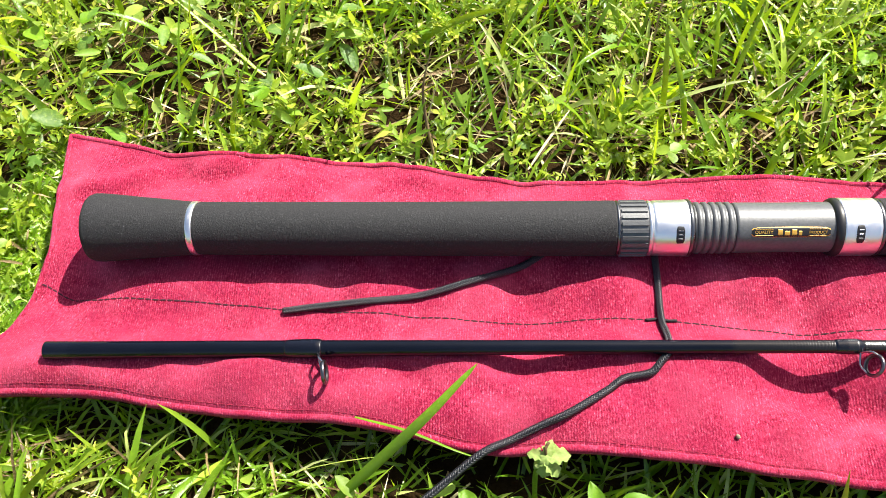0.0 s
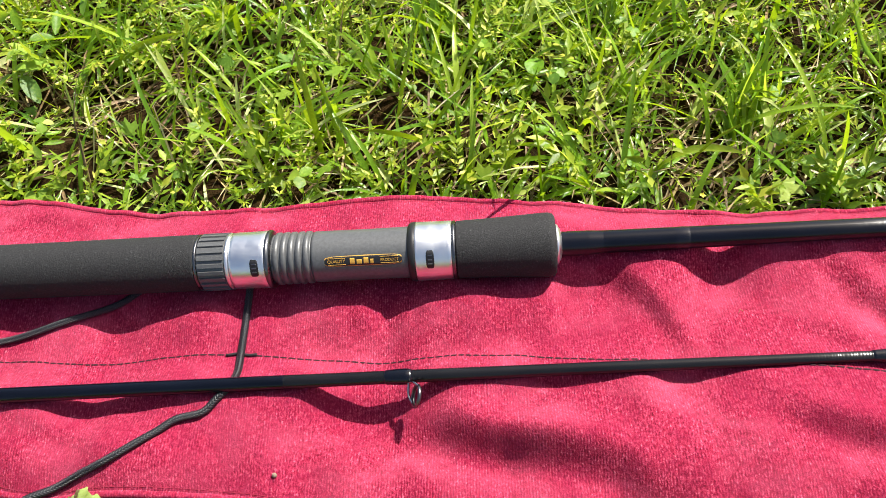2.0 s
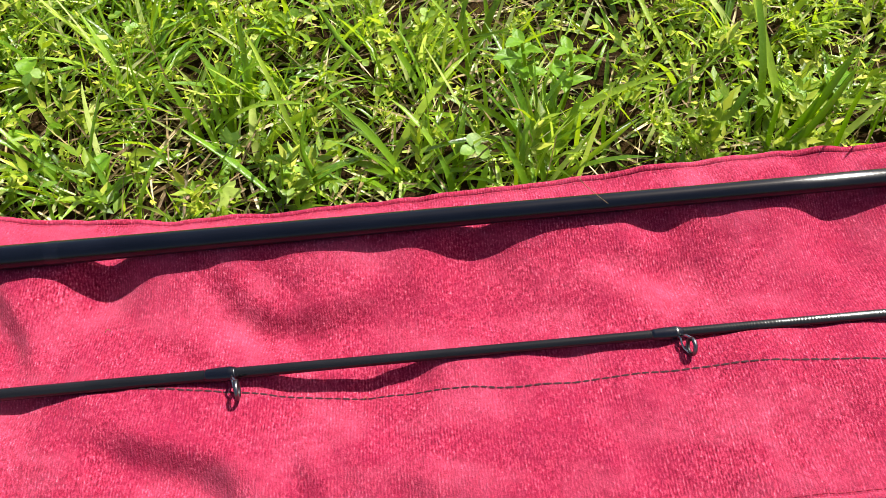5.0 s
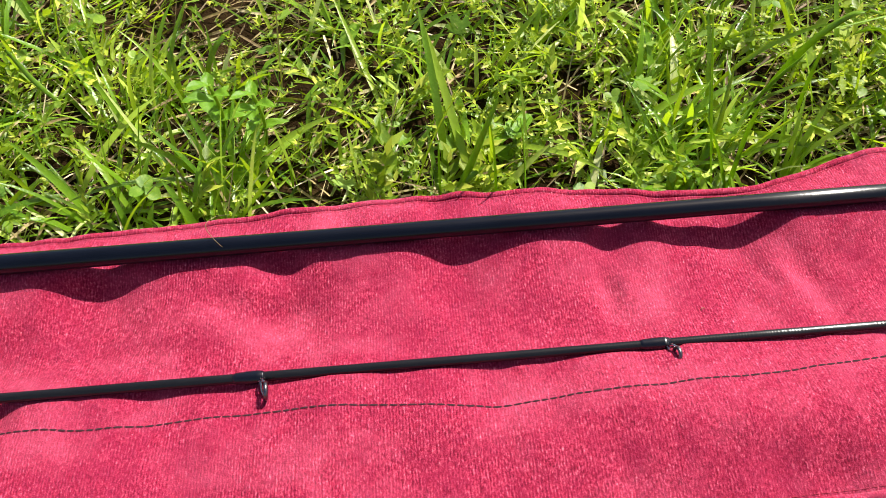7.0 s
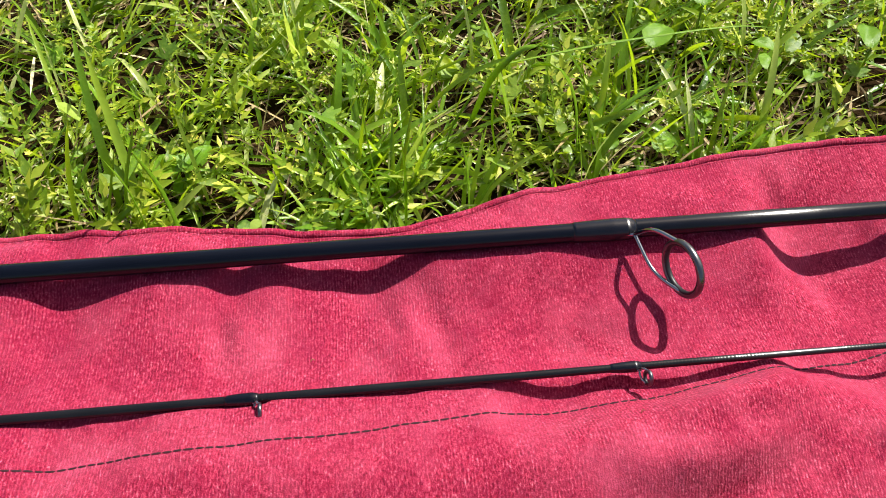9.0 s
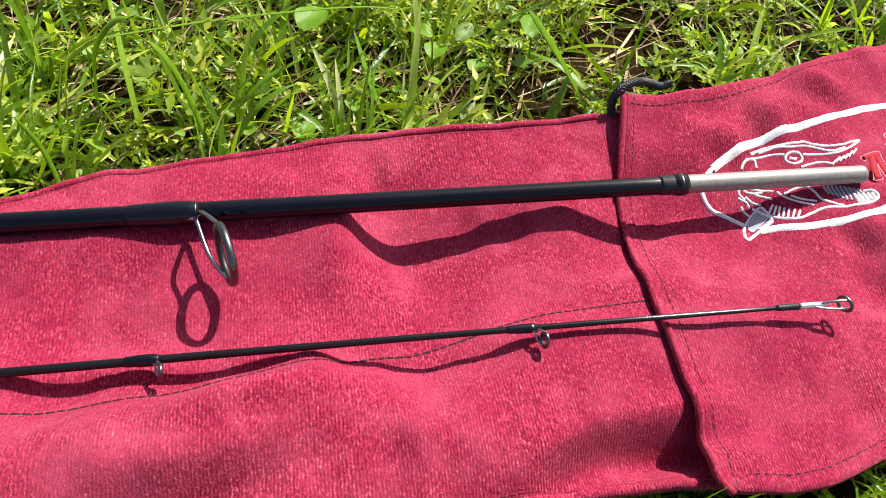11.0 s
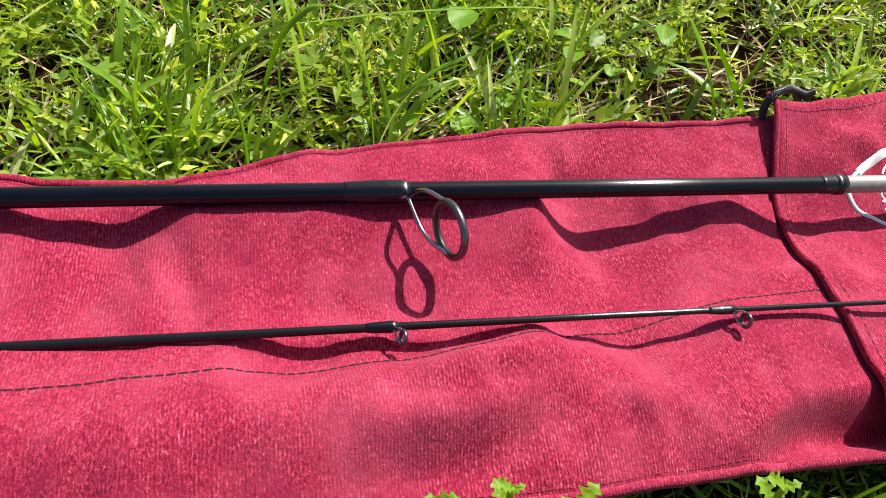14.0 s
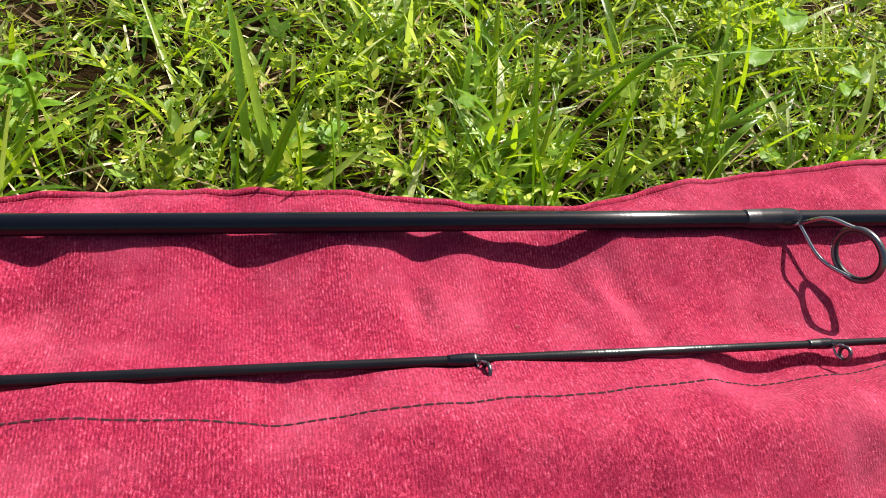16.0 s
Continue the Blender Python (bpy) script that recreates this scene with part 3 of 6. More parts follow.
def seam(x):
    return eased(x, (-0.22, -0.20, -0.158, -0.113, -0.084, -0.027, 0.029, 0.056, 0.102, 0.136, 0.163, 0.202, 0.279, 0.405, 0.45, 0.507, 0.55, 0.595, 0.627, 0.656, 0.711, 0.775, 0.843, 0.884, 0.914, 0.944, 0.971, 0.999, 1.032, 1.08),
                 (0.275, 0.264, 0.2612, 0.2575, 0.2545, 0.2517, 0.2464, 0.2472, 0.2487, 0.2445, 0.2434, 0.2412, 0.2326, 0.219, 0.2145, 0.21, 0.211, 0.2105, 0.209, 0.2055, 0.2055, 0.2065, 0.2120, 0.2135, 0.2175, 0.222, 0.226, 0.231, 0.2385, 0.24), 0.005)


# ---- ground ----
GROUND_Z = -0.034


def ground():
    """One sheet, fine and uneven near the camera, out to the horizon."""
    near = np.arange(-0.9, 2.1, 0.02)
    xs = np.concatenate(([-800, -150, -30, -8, -3, -1.6], near, [2.8, 4.5, 9, 30, 150, 800]))
    ys = np.concatenate(([-800, -150, -30, -8, -3, -1.4], np.arange(-0.8, 1.4, 0.02), [1.8, 3, 8, 30, 150, 800]))
    verts, faces = [], []
    for y in ys:
        for x in xs:
            h = noise.noise((x * 9, y * 9, 0)) * 0.006 + noise.noise((x * 40, y * 40, 3)) * 0.003 if -1 < x < 2.2 and -0.9 < y < 1.5 else 0
            verts.append((x, y, GROUND_Z + h))
    n = len(xs)
    for j in range(len(ys) - 1):
        for i in range(n - 1):
            faces.append((j * n + i, j * n + i + 1, (j + 1) * n + i + 1, (j + 1) * n + i))
    ob = placed(mesh_of("ground", verts, faces), "ground", SOIL)
    tagged(ob, "dark brown soil ground under short lawn grass", "ground", kind="structure")


ground()


# ---- the rod bag ----
def sheet(fx0, fx1, fy0, fy1, fz, nu, nv, thick):
    """A cloth panel with thickness: u runs along x, v from its south to its north hem."""
    u, v = np.meshgrid(np.linspace(0, 1, nu), np.linspace(0, 1, nv))
    x = fx0(v) + (fx1(v) - fx0(v)) * u
    y = fy0(x) + (fy1(x) - fy0(x)) * v
    x = fx0(v) + (fx1(v) - fx0(v)) * u
    z = fz(x, y)
    round_off = np.minimum.reduce([u * (nu - 1), (1 - u) * (nu - 1), v * (nv - 1), (1 - v) * (nv - 1)])
    z = z - 0.0009 * np.exp(-round_off)
    top = np.stack([x, y, z], -1).reshape(-1, 3)
    low = top - (0, 0, thick)
    n = nu * nv
    faces = []
    for j in range(nv - 1):
        for i in range(nu - 1):
            a = j * nu + i
            faces.append((a, a + 1, a + nu + 1, a + nu))
            faces.append((n + a, n + a + nu, n + a + nu + 1, n + a + 1))
    rim = [j for j in range(nu)] + [j * nu + nu - 1 for j in range(1, nv)] + [(nv - 1) * nu + i for i in range(nu - 2, -1, -1)] + [j * nu for j in range(nv - 2, 0, -1)]
    for a, b in zip(rim, rim[1:] + rim[:1]):
        faces.append((a, n + a, n + b, b))
    return mesh_of("panel", np.concatenate([top, low]), faces)


def dashes(pts, length, gap, width, height):
    """A line of stitches: short rounded dashes along a path."""
    verts, faces = [], []
    seg = np.linalg.norm(np.diff(pts, axis=0), axis=1)
    run = np.concatenate([[0], np.cumsum(seg)])
    s, k = 0.0, 0
    rnd = random.Random(4)
    while s + length < run[-1]:
        ln = length * rnd.uniform(0.8, 1.1)
        row = [np.array([np.interp(s + ln * f, run, pts[:, d]) for d in range(3)]) for f in (0, 0.25, 0.75, 1)]
        t = row[3] - row[0]
        t /= np.linalg.norm(t) + 1e-9
        side = np.array([-t[1], t[0], 0])
        side = side * width * 0.5 + t * rnd.uniform(-0.1, 0.1) * width
        b = len(verts)
        for q, (p, w, h) in enumerate(zip(row, (0.5, 1, 1, 0.5), (-0.4, 1, 1, -0.4))):
            verts += [p - side * w, p + (0, 0, height * h), p + side * w]
        for q in range(3):
            o = b + q * 3
            faces += [(o, o + 3, o + 4, o + 1), (o + 1, o + 4, o + 5, o + 2)]
        s += ln + gap
    return mesh_of("stitches", verts, faces)


def on_cloth(xs, ys, surface, lift=0.0003):
    xs, ys = np.asarray(xs, float), np.asarray(ys, float)
    return np.stack([xs, ys, surface(xs, ys) + lift], -1)


bag = thing("rod_bag", "crimson velour fishing rod bag lying flat on grass", "bag", (0.0, 0.0, 0.0))
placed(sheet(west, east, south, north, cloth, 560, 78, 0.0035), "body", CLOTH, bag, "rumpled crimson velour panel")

xs = np.arange(-0.236, 1.08, 0.0018)
part("hem", tube(on_cloth(xs, north(xs) - 0.0008, lie, -0.0009), 0.0019, 10), CLOTH, bag)
part("hem", tube(on_cloth(xs, south(xs) + 0.0008, lie, -0.0009), 0.0019, 10), CLOTH, bag)
placed(dashes(on_cloth(xs, south(xs) + 0.0034, lie, 0.0001), 0.0030, 0.0006, 0.00026, 0.0002), "hem_stitching", HEM_THREAD, bag)
vs = np.linspace(0.0, 1.0, 60)
wx = west(vs)
part("hem", tube(on_cloth(wx + 0.0006, south(wx) + (north(wx) - south(wx)) * vs, lie, -0.0010), 0.0016, 8), CLOTH, bag)
placed(dashes(on_cloth(np.arange(-0.219, 1.078, 0.002), seam(np.arange(-0.219, 1.078, 0.002)), cloth, 0.0002), 0.0034, 0.0005, 0.00080, 0.0003), "seam_stitching", THREAD, bag, "dark thread seam line")
placed(dashes(on_cloth(xs, north(xs) - 0.0036, lie, 0.0002), 0.0030, 0.0008, 0.00030, 0.0002), "hem_stitching", HEM_THREAD, bag)
bx = np.linspace(0.0955, 0.1105, 12)
part("bar_tack", tube(on_cloth(bx, seam(bx) + 0.0004 * np.sin(bx * 4000), cloth, 0.0006), 0.0008, 6), BLACK_THREAD, bag, "black thread bar tack")


def cuff_west(v):
    return cuff_edge(0.156 + v * 0.196)


def cuff_south(x):
    return south(x) - 0.0065 + 0.0065 * np.clip((x - 1.12) / 0.05, 0, 1)


def cuff_north(x):
    return north(x) + 0.002


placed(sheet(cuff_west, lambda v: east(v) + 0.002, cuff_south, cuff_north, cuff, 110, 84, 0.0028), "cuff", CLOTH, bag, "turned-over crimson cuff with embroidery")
cy = np.linspace(0.157, 0.350, 70)
part("cuff_hem", tube(on_cloth(cuff_edge(cy) + 0.0008, cy, cuff, -0.0010), 0.0015, 8), CLOTH, bag)
placed(dashes(on_cloth(cuff_edge(cy) + 0.0062, cy, cuff_lie, 0.0002), 0.0026, 0.0010, 0.00036, 0.0002), "cuff_stitching", THREAD, bag)
ex = np.linspace(1.09, 1.25, 60)
placed(dashes(on_cloth(ex, cuff_north(ex) - 0.006, cuff_lie, 0.0002), 0.0026, 0.0012, 0.0005, 0.0002), "cuff_stitching", THREAD, bag)
placed(dashes(on_cloth(ex, cuff_south(ex) + 0.006, cuff_lie, 0.0002), 0.0026, 0.0012, 0.0004, 0.0002), "cuff_stitching", THREAD, bag)


def satin(points, width, material, name, label=""):
    """A band of satin stitch along a path on the cuff: raised, with a ragged edge of single threads."""
    p2 = smooth_path([(a, b, 0) for a, b in points], 0.0005)
    t = np.gradient(p2, axis=0)
    t /= np.linalg.norm(t, axis=1)[:, None] + 1e-12
    side = np.stack([-t[:, 1], t[:, 0], 0 * t[:, 0]], -1)
    rnd = np.random.RandomState(7)
    n = len(p2)
    verts = []
    for f, h in ((-1, 0.0001), (-0.6, 0.0007), (0, 0.0010), (0.6, 0.0007), (1, 0.0001)):
        jag = 1 + (rnd.rand(n) - 0.5) * (0.16 if abs(f) == 1 else 0.05)
        q = p2 + side * (width * 0.5 * f * jag)[:, None]
        q[:, 2] = cuff_lie(q[:, 0], q[:, 1]) + h * min(1.0, width / 0.002) + (rnd.rand(n) - 0.5) * 0.00012
        verts.append(q)
    faces = []
    for r in range(4):
        for i in range(n - 1):
            faces.append((r * n + i, r * n + i + 1, (r + 1) * n + i + 1, (r + 1) * n + i))
    return placed(mesh_of(name, np.concatenate(verts), faces), name, material, bag, label)




satin([(1.1284, 0.3072), (1.1341, 0.3107), (1.1402, 0.3134), (1.1501, 0.3175), (1.1599, 0.3196), (1.1723, 0.3217), (1.1856, 0.3243), (1.2012, 0.3287), (1.2162, 0.3320), (1.2287, 0.3344), (1.2372, 0.3347), (1.2411, 0.3328), (1.2412, 0.3298)], 0.0036, WHITE_THREAD, "emblem_border")
satin([(1.1284, 0.3074), (1.1247, 0.3046), (1.1221, 0.3014), (1.1213, 0.2980), (1.1214, 0.2956), (1.1223, 0.2922), (1.1245, 0.2889), (1.1286, 0.2859), (1.1329, 0.2824), (1.1361, 0.2793)], 0.0021, WHITE_THREAD, "emblem_border")
satin([(1.1412, 0.2750), (1.1486, 0.2739), (1.1583, 0.2719), (1.1689, 0.2712), (1.1794, 0.2710), (1.1907, 0.2719), (1.2011, 0.2740), (1.2129, 0.2774), (1.2212, 0.2802)], 0.0036, WHITE_THREAD, "emblem_border")
satin([(1.1487, 0.3130), (1.1557, 0.3151), (1.1632, 0.3147), (1.1711, 0.3144), (1.1748, 0.3144), (1.1789, 0.3124), (1.1853, 0.3105), (1.1919, 0.3098), (1.1957, 0.3105), (1.2015, 0.3118)], 0.0012, WHITE_THREAD, "emblem_stroke")
satin([(1.1530, 0.3137), (1.1610, 0.3143), (1.1683, 0.3128), (1.1752, 0.3121), (1.1813, 0.3095), (1.1863, 0.3075), (1.1922, 0.3079)], 0.0011, WHITE_THREAD, "emblem_stroke")
satin([(1.1453, 0.3104), (1.1498, 0.3110), (1.1582, 0.3116), (1.1643, 0.3102)], 0.0011, WHITE_THREAD, "emblem_stroke")
satin([(1.1722, 0.3084), (1.1814, 0.3067), (1.1880, 0.3061), (1.1931, 0.3071), (1.1968, 0.3087), (1.2012, 0.3114)], 0.0011, WHITE_THREAD, "emblem_stroke")
satin([(1.1431, 0.3069), (1.1445, 0.3092), (1.1472, 0.3107), (1.1502, 0.3102), (1.1503, 0.3065)], 0.0012, WHITE_THREAD, "emblem_stroke")
satin([(1.1716, 0.3067), (1.1707, 0.3092), (1.1677, 0.3105), (1.1649, 0.3094), (1.1644, 0.3068), (1.1669, 0.3046), (1.1705, 0.3051), (1.1716, 0.3067)], 0.0012, WHITE_THREAD, "emblem_stroke")
satin([(1.1661, 0.3080), (1.1675, 0.3070), (1.1690, 0.3069)], 0.0014, WHITE_THREAD, "emblem_stroke")
satin([(1.1694, 0.3022), (1.1756, 0.3031), (1.1801, 0.3029), (1.1841, 0.3013)], 0.0012, WHITE_THREAD, "emblem_stroke")
satin([(1.1840, 0.3009), (1.1866, 0.3027)], 0.001, WHITE_THREAD, "emblem_tooth")
satin([(1.1859, 0.3017), (1.1884, 0.3035)], 0.001, WHITE_THREAD, "emblem_tooth")
satin([(1.1876, 0.3017), (1.1905, 0.3037)], 0.001, WHITE_THREAD, "emblem_tooth")
satin([(1.1899, 0.3020), (1.1925, 0.3043)], 0.001, WHITE_THREAD, "emblem_tooth")
satin([(1.1919, 0.3027), (1.1948, 0.3052)], 0.001, WHITE_THREAD, "emblem_tooth")
satin([(1.1941, 0.3036), (1.1973, 0.3063)], 0.001, WHITE_THREAD, "emblem_tooth")
satin([(1.1386, 0.2968), (1.1385, 0.2945), (1.1403, 0.2918)], 0.0011, WHITE_THREAD, "emblem_stroke")
satin([(1.1406, 0.2975), (1.1420, 0.2951), (1.1449, 0.2938), (1.1486, 0.2934)], 0.0011, WHITE_THREAD, "emblem_stroke")
satin([(1.1441, 0.2966), (1.1478, 0.2945), (1.1532, 0.2927)], 0.0011, WHITE_THREAD, "emblem_stroke")
satin([(1.1451, 0.2933), (1.1479, 0.2912), (1.1517, 0.2892)], 0.0011, WHITE_THREAD, "emblem_stroke")
satin([(1.1374, 0.2930), (1.1407, 0.2904), (1.1414, 0.2874)], 0.0011, WHITE_THREAD, "emblem_stroke")
satin([(1.1408, 0.2931), (1.1432, 0.2898), (1.1462, 0.2877)], 0.0011, WHITE_THREAD, "emblem_stroke")
satin([(1.1378, 0.2892), (1.1389, 0.2863), (1.1402, 0.2839)], 0.0011, WHITE_THREAD, "emblem_stroke")
satin([(1.1546, 0.2921), (1.1570, 0.2893), (1.1619, 0.2853), (1.1677, 0.2814)], 0.0011, WHITE_THREAD, "emblem_stroke")
satin([(1.1574, 0.2904), (1.1624, 0.2919), (1.1682, 0.2924), (1.1712, 0.2887), (1.1721, 0.2838), (1.1763, 0.2808), (1.1804, 0.2787)], 0.0011, WHITE_THREAD, "emblem_stroke")
satin([(1.1603, 0.2892), (1.1644, 0.2860), (1.1697, 0.2833)], 0.0011, WHITE_THREAD, "emblem_stroke")
satin([(1.1424, 0.2871), (1.1474, 0.2812), (1.1522, 0.2780), (1.1590, 0.2764), (1.1649, 0.2774), (1.1721, 0.2790), (1.1806, 0.2778), (1.1870, 0.2777), (1.1937, 0.2777)], 0.0013, WHITE_THREAD, "emblem_stroke")
satin([(1.1910, 0.2838), (1.1942, 0.2829), (1.1961, 0.2804), (1.1952, 0.2785), (1.1914, 0.2774), (1.1852, 0.2774)], 0.0014, WHITE_THREAD, "emblem_stroke")
satin([(1.1870, 0.2834), (1.1874, 0.2784)], 0.0017, WHITE_THREAD, "emblem_fill")
satin([(1.1887, 0.2829), (1.1894, 0.2782)], 0.0017, WHITE_THREAD, "emblem_fill")
satin([(1.1905, 0.2827), (1.1912, 0.2782)], 0.0017, WHITE_THREAD, "emblem_fill")
satin([(1.1922, 0.2822), (1.1929, 0.2782)], 0.0017, WHITE_THREAD, "emblem_fill")
satin([(1.1937, 0.2817), (1.1944, 0.2787)], 0.0017, WHITE_THREAD, "emblem_fill")
satin([(1.1763, 0.2911), (1.1770, 0.2862)], 0.0012, GREY_THREAD, "emblem_fill")
satin([(1.1782, 0.2910), (1.1786, 0.2848)], 0.0012, GREY_THREAD, "emblem_fill")
satin([(1.1802, 0.2908), (1.1801, 0.2834)], 0.0012, GREY_THREAD, "emblem_fill")
satin([(1.1821, 0.2905), (1.1816, 0.2821)], 0.0012, GREY_THREAD, "emblem_fill")
satin([(1.1839, 0.2899), (1.1831, 0.2810)], 0.0012, GREY_THREAD, "emblem_fill")
satin([(1.1856, 0.2892), (1.1848, 0.2804)], 0.0012, GREY_THREAD, "emblem_fill")
satin([(1.1869, 0.2881), (1.1868, 0.2806)], 0.0012, GREY_THREAD, "emblem_fill")
satin([(1.1883, 0.2870), (1.1889, 0.2815)], 0.0012, GREY_THREAD, "emblem_fill")
satin([(1.1897, 0.2859), (1.1906, 0.2824)], 0.0012, GREY_THREAD, "emblem_fill")
satin([(1.1508, 0.2861), (1.1479, 0.2824)], 0.001, WHITE_THREAD, "emblem_tooth")
satin([(1.1520, 0.2850), (1.1492, 0.2807)], 0.001, WHITE_THREAD, "emblem_tooth")
satin([(1.1532, 0.2841), (1.1508, 0.2795)], 0.001, WHITE_THREAD, "emblem_tooth")
satin([(1.1547, 0.2829), (1.1524, 0.2785)], 0.001, WHITE_THREAD, "emblem_tooth")
satin([(1.1564, 0.2818), (1.1543, 0.2778)], 0.001, WHITE_THREAD, "emblem_tooth")
satin([(1.1589, 0.2812), (1.1563, 0.2772)], 0.001, WHITE_THREAD, "emblem_tooth")
satin([(1.1609, 0.2802), (1.1587, 0.2769)], 0.001, WHITE_THREAD, "emblem_tooth")
satin([(1.1442, 0.2865), (1.1375, 0.2801)], 0.0008, GREY_THREAD, "emblem_fill")
satin([(1.1459, 0.2853), (1.1370, 0.2776)], 0.0008, GREY_THREAD, "emblem_fill")
satin([(1.1472, 0.2834), (1.1370, 0.2758)], 0.0008, GREY_THREAD, "emblem_fill")
satin([(1.1478, 0.2810), (1.1380, 0.2750)], 0.0008, GREY_THREAD, "emblem_fill")
satin([(1.1479, 0.2791), (1.1406, 0.2759)], 0.0008, GREY_THREAD, "emblem_fill")
satin([(1.1452, 0.2862), (1.1372, 0.2787)], 0.0008, GREY_THREAD, "emblem_fill")
satin([(1.1466, 0.2844), (1.1368, 0.2764)], 0.0008, GREY_THREAD, "emblem_fill")
satin([(1.1476, 0.2822), (1.1374, 0.2753)], 0.0008, GREY_THREAD, "emblem_fill")
satin([(1.1356, 0.2782), (1.1336, 0.2732), (1.1338, 0.2703), (1.1381, 0.2728), (1.1425, 0.2754), (1.1479, 0.2780)], 0.0015, WHITE_THREAD, "emblem_stroke")
satin([(1.1356, 0.2782), (1.1396, 0.2826), (1.1453, 0.2866), (1.1475, 0.2829), (1.1479, 0.2780)], 0.0011, WHITE_THREAD, "emblem_stroke")
satin([(1.2214, 0.3170), (1.2184, 0.3164), (1.2168, 0.3147), (1.2186, 0.3132), (1.2176, 0.3109), (1.2140, 0.3093)], 0.0008, PINK_THREAD, "emblem_letter")
satin([(1.2262, 0.3181), (1.2235, 0.3178), (1.2219, 0.3147), (1.2204, 0.3115), (1.2235, 0.3121)], 0.0008, PINK_THREAD, "emblem_letter")
satin([(1.2220, 0.3147), (1.2242, 0.3150)], 0.0008, PINK_THREAD, "emblem_letter")
satin([(1.2250, 0.3120), (1.2280, 0.3186), (1.2304, 0.3186), (1.2300, 0.3166), (1.2266, 0.3150)], 0.0008, PINK_THREAD, "emblem_letter")
satin([(1.2268, 0.3150), (1.2281, 0.3121)], 0.0008, PINK_THREAD, "emblem_letter")
satin([(1.2331, 0.3195), (1.2312, 0.3126)], 0.0008, PINK_THREAD, "emblem_letter")
satin([(1.2312, 0.3126), (1.2374, 0.3205)], 0.0008, PINK_THREAD, "emblem_letter")
satin([(1.2032, 0.3018), (1.2004, 0.2911)], 0.0034, RED_THREAD, "emblem_bar")
satin([(1.2055, 0.3025), (1.2075, 0.2925)], 0.0034, RED_THREAD, "emblem_bar")
satin([(1.2082, 0.2927), (1.2185, 0.3069)], 0.0034, RED_THREAD, "emblem_bar")
satin([(1.2198, 0.3073), (1.2163, 0.2944)], 0.0034, RED_THREAD, "emblem_bar")
satin([(1.2270, 0.3077), (1.2227, 0.2946)], 0.0034, RED_THREAD, "emblem_bar")
satin([(1.1986, 0.3009), (1.2070, 0.3034)], 0.0028, RED_THREAD, "emblem_bar")
satin([(1.1994, 0.2905), (1.2025, 0.2895)], 0.0028, RED_THREAD, "emblem_bar")
satin([(1.2133, 0.2936), (1.2195, 0.2944)], 0.0028, RED_THREAD, "emblem_bar")
satin([(1.2247, 0.3081), (1.2328, 0.3092)], 0.0028, RED_THREAD, "emblem_bar")
satin([(1.2207, 0.2943), (1.2262, 0.2951)], 0.0028, RED_THREAD, "emblem_bar")
satin([(1.1970, 0.3012), (1.2013, 0.3032), (1.2085, 0.3048), (1.2089, 0.3009), (1.2097, 0.2963)], 0.0006, PINK_THREAD, "emblem_outline")
satin([(1.2097, 0.2963), (1.2171, 0.3073), (1.2214, 0.3090), (1.2322, 0.3104), (1.2334, 0.3091), (1.2306, 0.3073)], 0.0006, PINK_THREAD, "emblem_outline")
satin([(1.1969, 0.3009), (1.1978, 0.2993), (1.2017, 0.2999), (1.1990, 0.2904), (1.1981, 0.2882), (1.2026, 0.2885), (1.2030, 0.2915), (1.2047, 0.2979)], 0.0006, PINK_THREAD, "emblem_outline")
satin([(1.2047, 0.2979), (1.2052, 0.2903), (1.2078, 0.2904), (1.2147, 0.2992)], 0.0006, PINK_THREAD, "emblem_outline")
satin([(1.2147, 0.2992), (1.2130, 0.2930), (1.2192, 0.2939), (1.2186, 0.2957), (1.2215, 0.3045)], 0.0006, PINK_THREAD, "emblem_outline")
satin([(1.2241, 0.3058), (1.2205, 0.2938), (1.2260, 0.2947)], 0.0006, PINK_THREAD, "emblem_outline")

# ---- the butt section of the rod ----
rod = thing("fishing_rod_butt_section", "black fishing rod butt section with foam grips and reel seat", "fishing rod", (0.0, ROD_Y, ROD_Z))


def rp(name, profile, material, parent=None, label="", seg=44):
    return part(name, turned(profile, 0, 0, seg), material, parent or rod, label)


rp("butt_cap", [(-0.1872, 0.0100), (-0.1872, 0.0160), (-0.1865, 0.0172), (-0.1850, 0.0178), (-0.1818, 0.0179), (-0.1720, 0.0172), (-0.1603, 0.0161), (-0.1469, 0.0150), (-0.1339, 0.01385), (-0.1335, 0.0134)], FOAM, label="flared black foam butt")
rp("butt_ring", [(-0.1335, 0.0136), (-0.1331, 0.01400), (-0.1321, 0.01405), (-0.1311, 0.01405), (-0.1305, 0.0140), (-0.1301, 0.0136)], SILVER, label="thin silver trim ring")
rp("rear_grip", [(-0.1301, 0.0134), (-0.1294, 0.0137), (-0.1200, 0.01375), (-0.09, 0.01375), (-0.05, 0.0138), (-0.01, 0.0138), (0.03, 0.0139), (0.0815, 0.0140), (0.0822, 0.0136)], FOAM, label="long straight black foam grip")
rp("trim_ring", [(0.0822, 0.0134), (0.0824, 0.01395), (0.0832, 0.0140), (0.0836, 0.0136)], GUNMETAL)


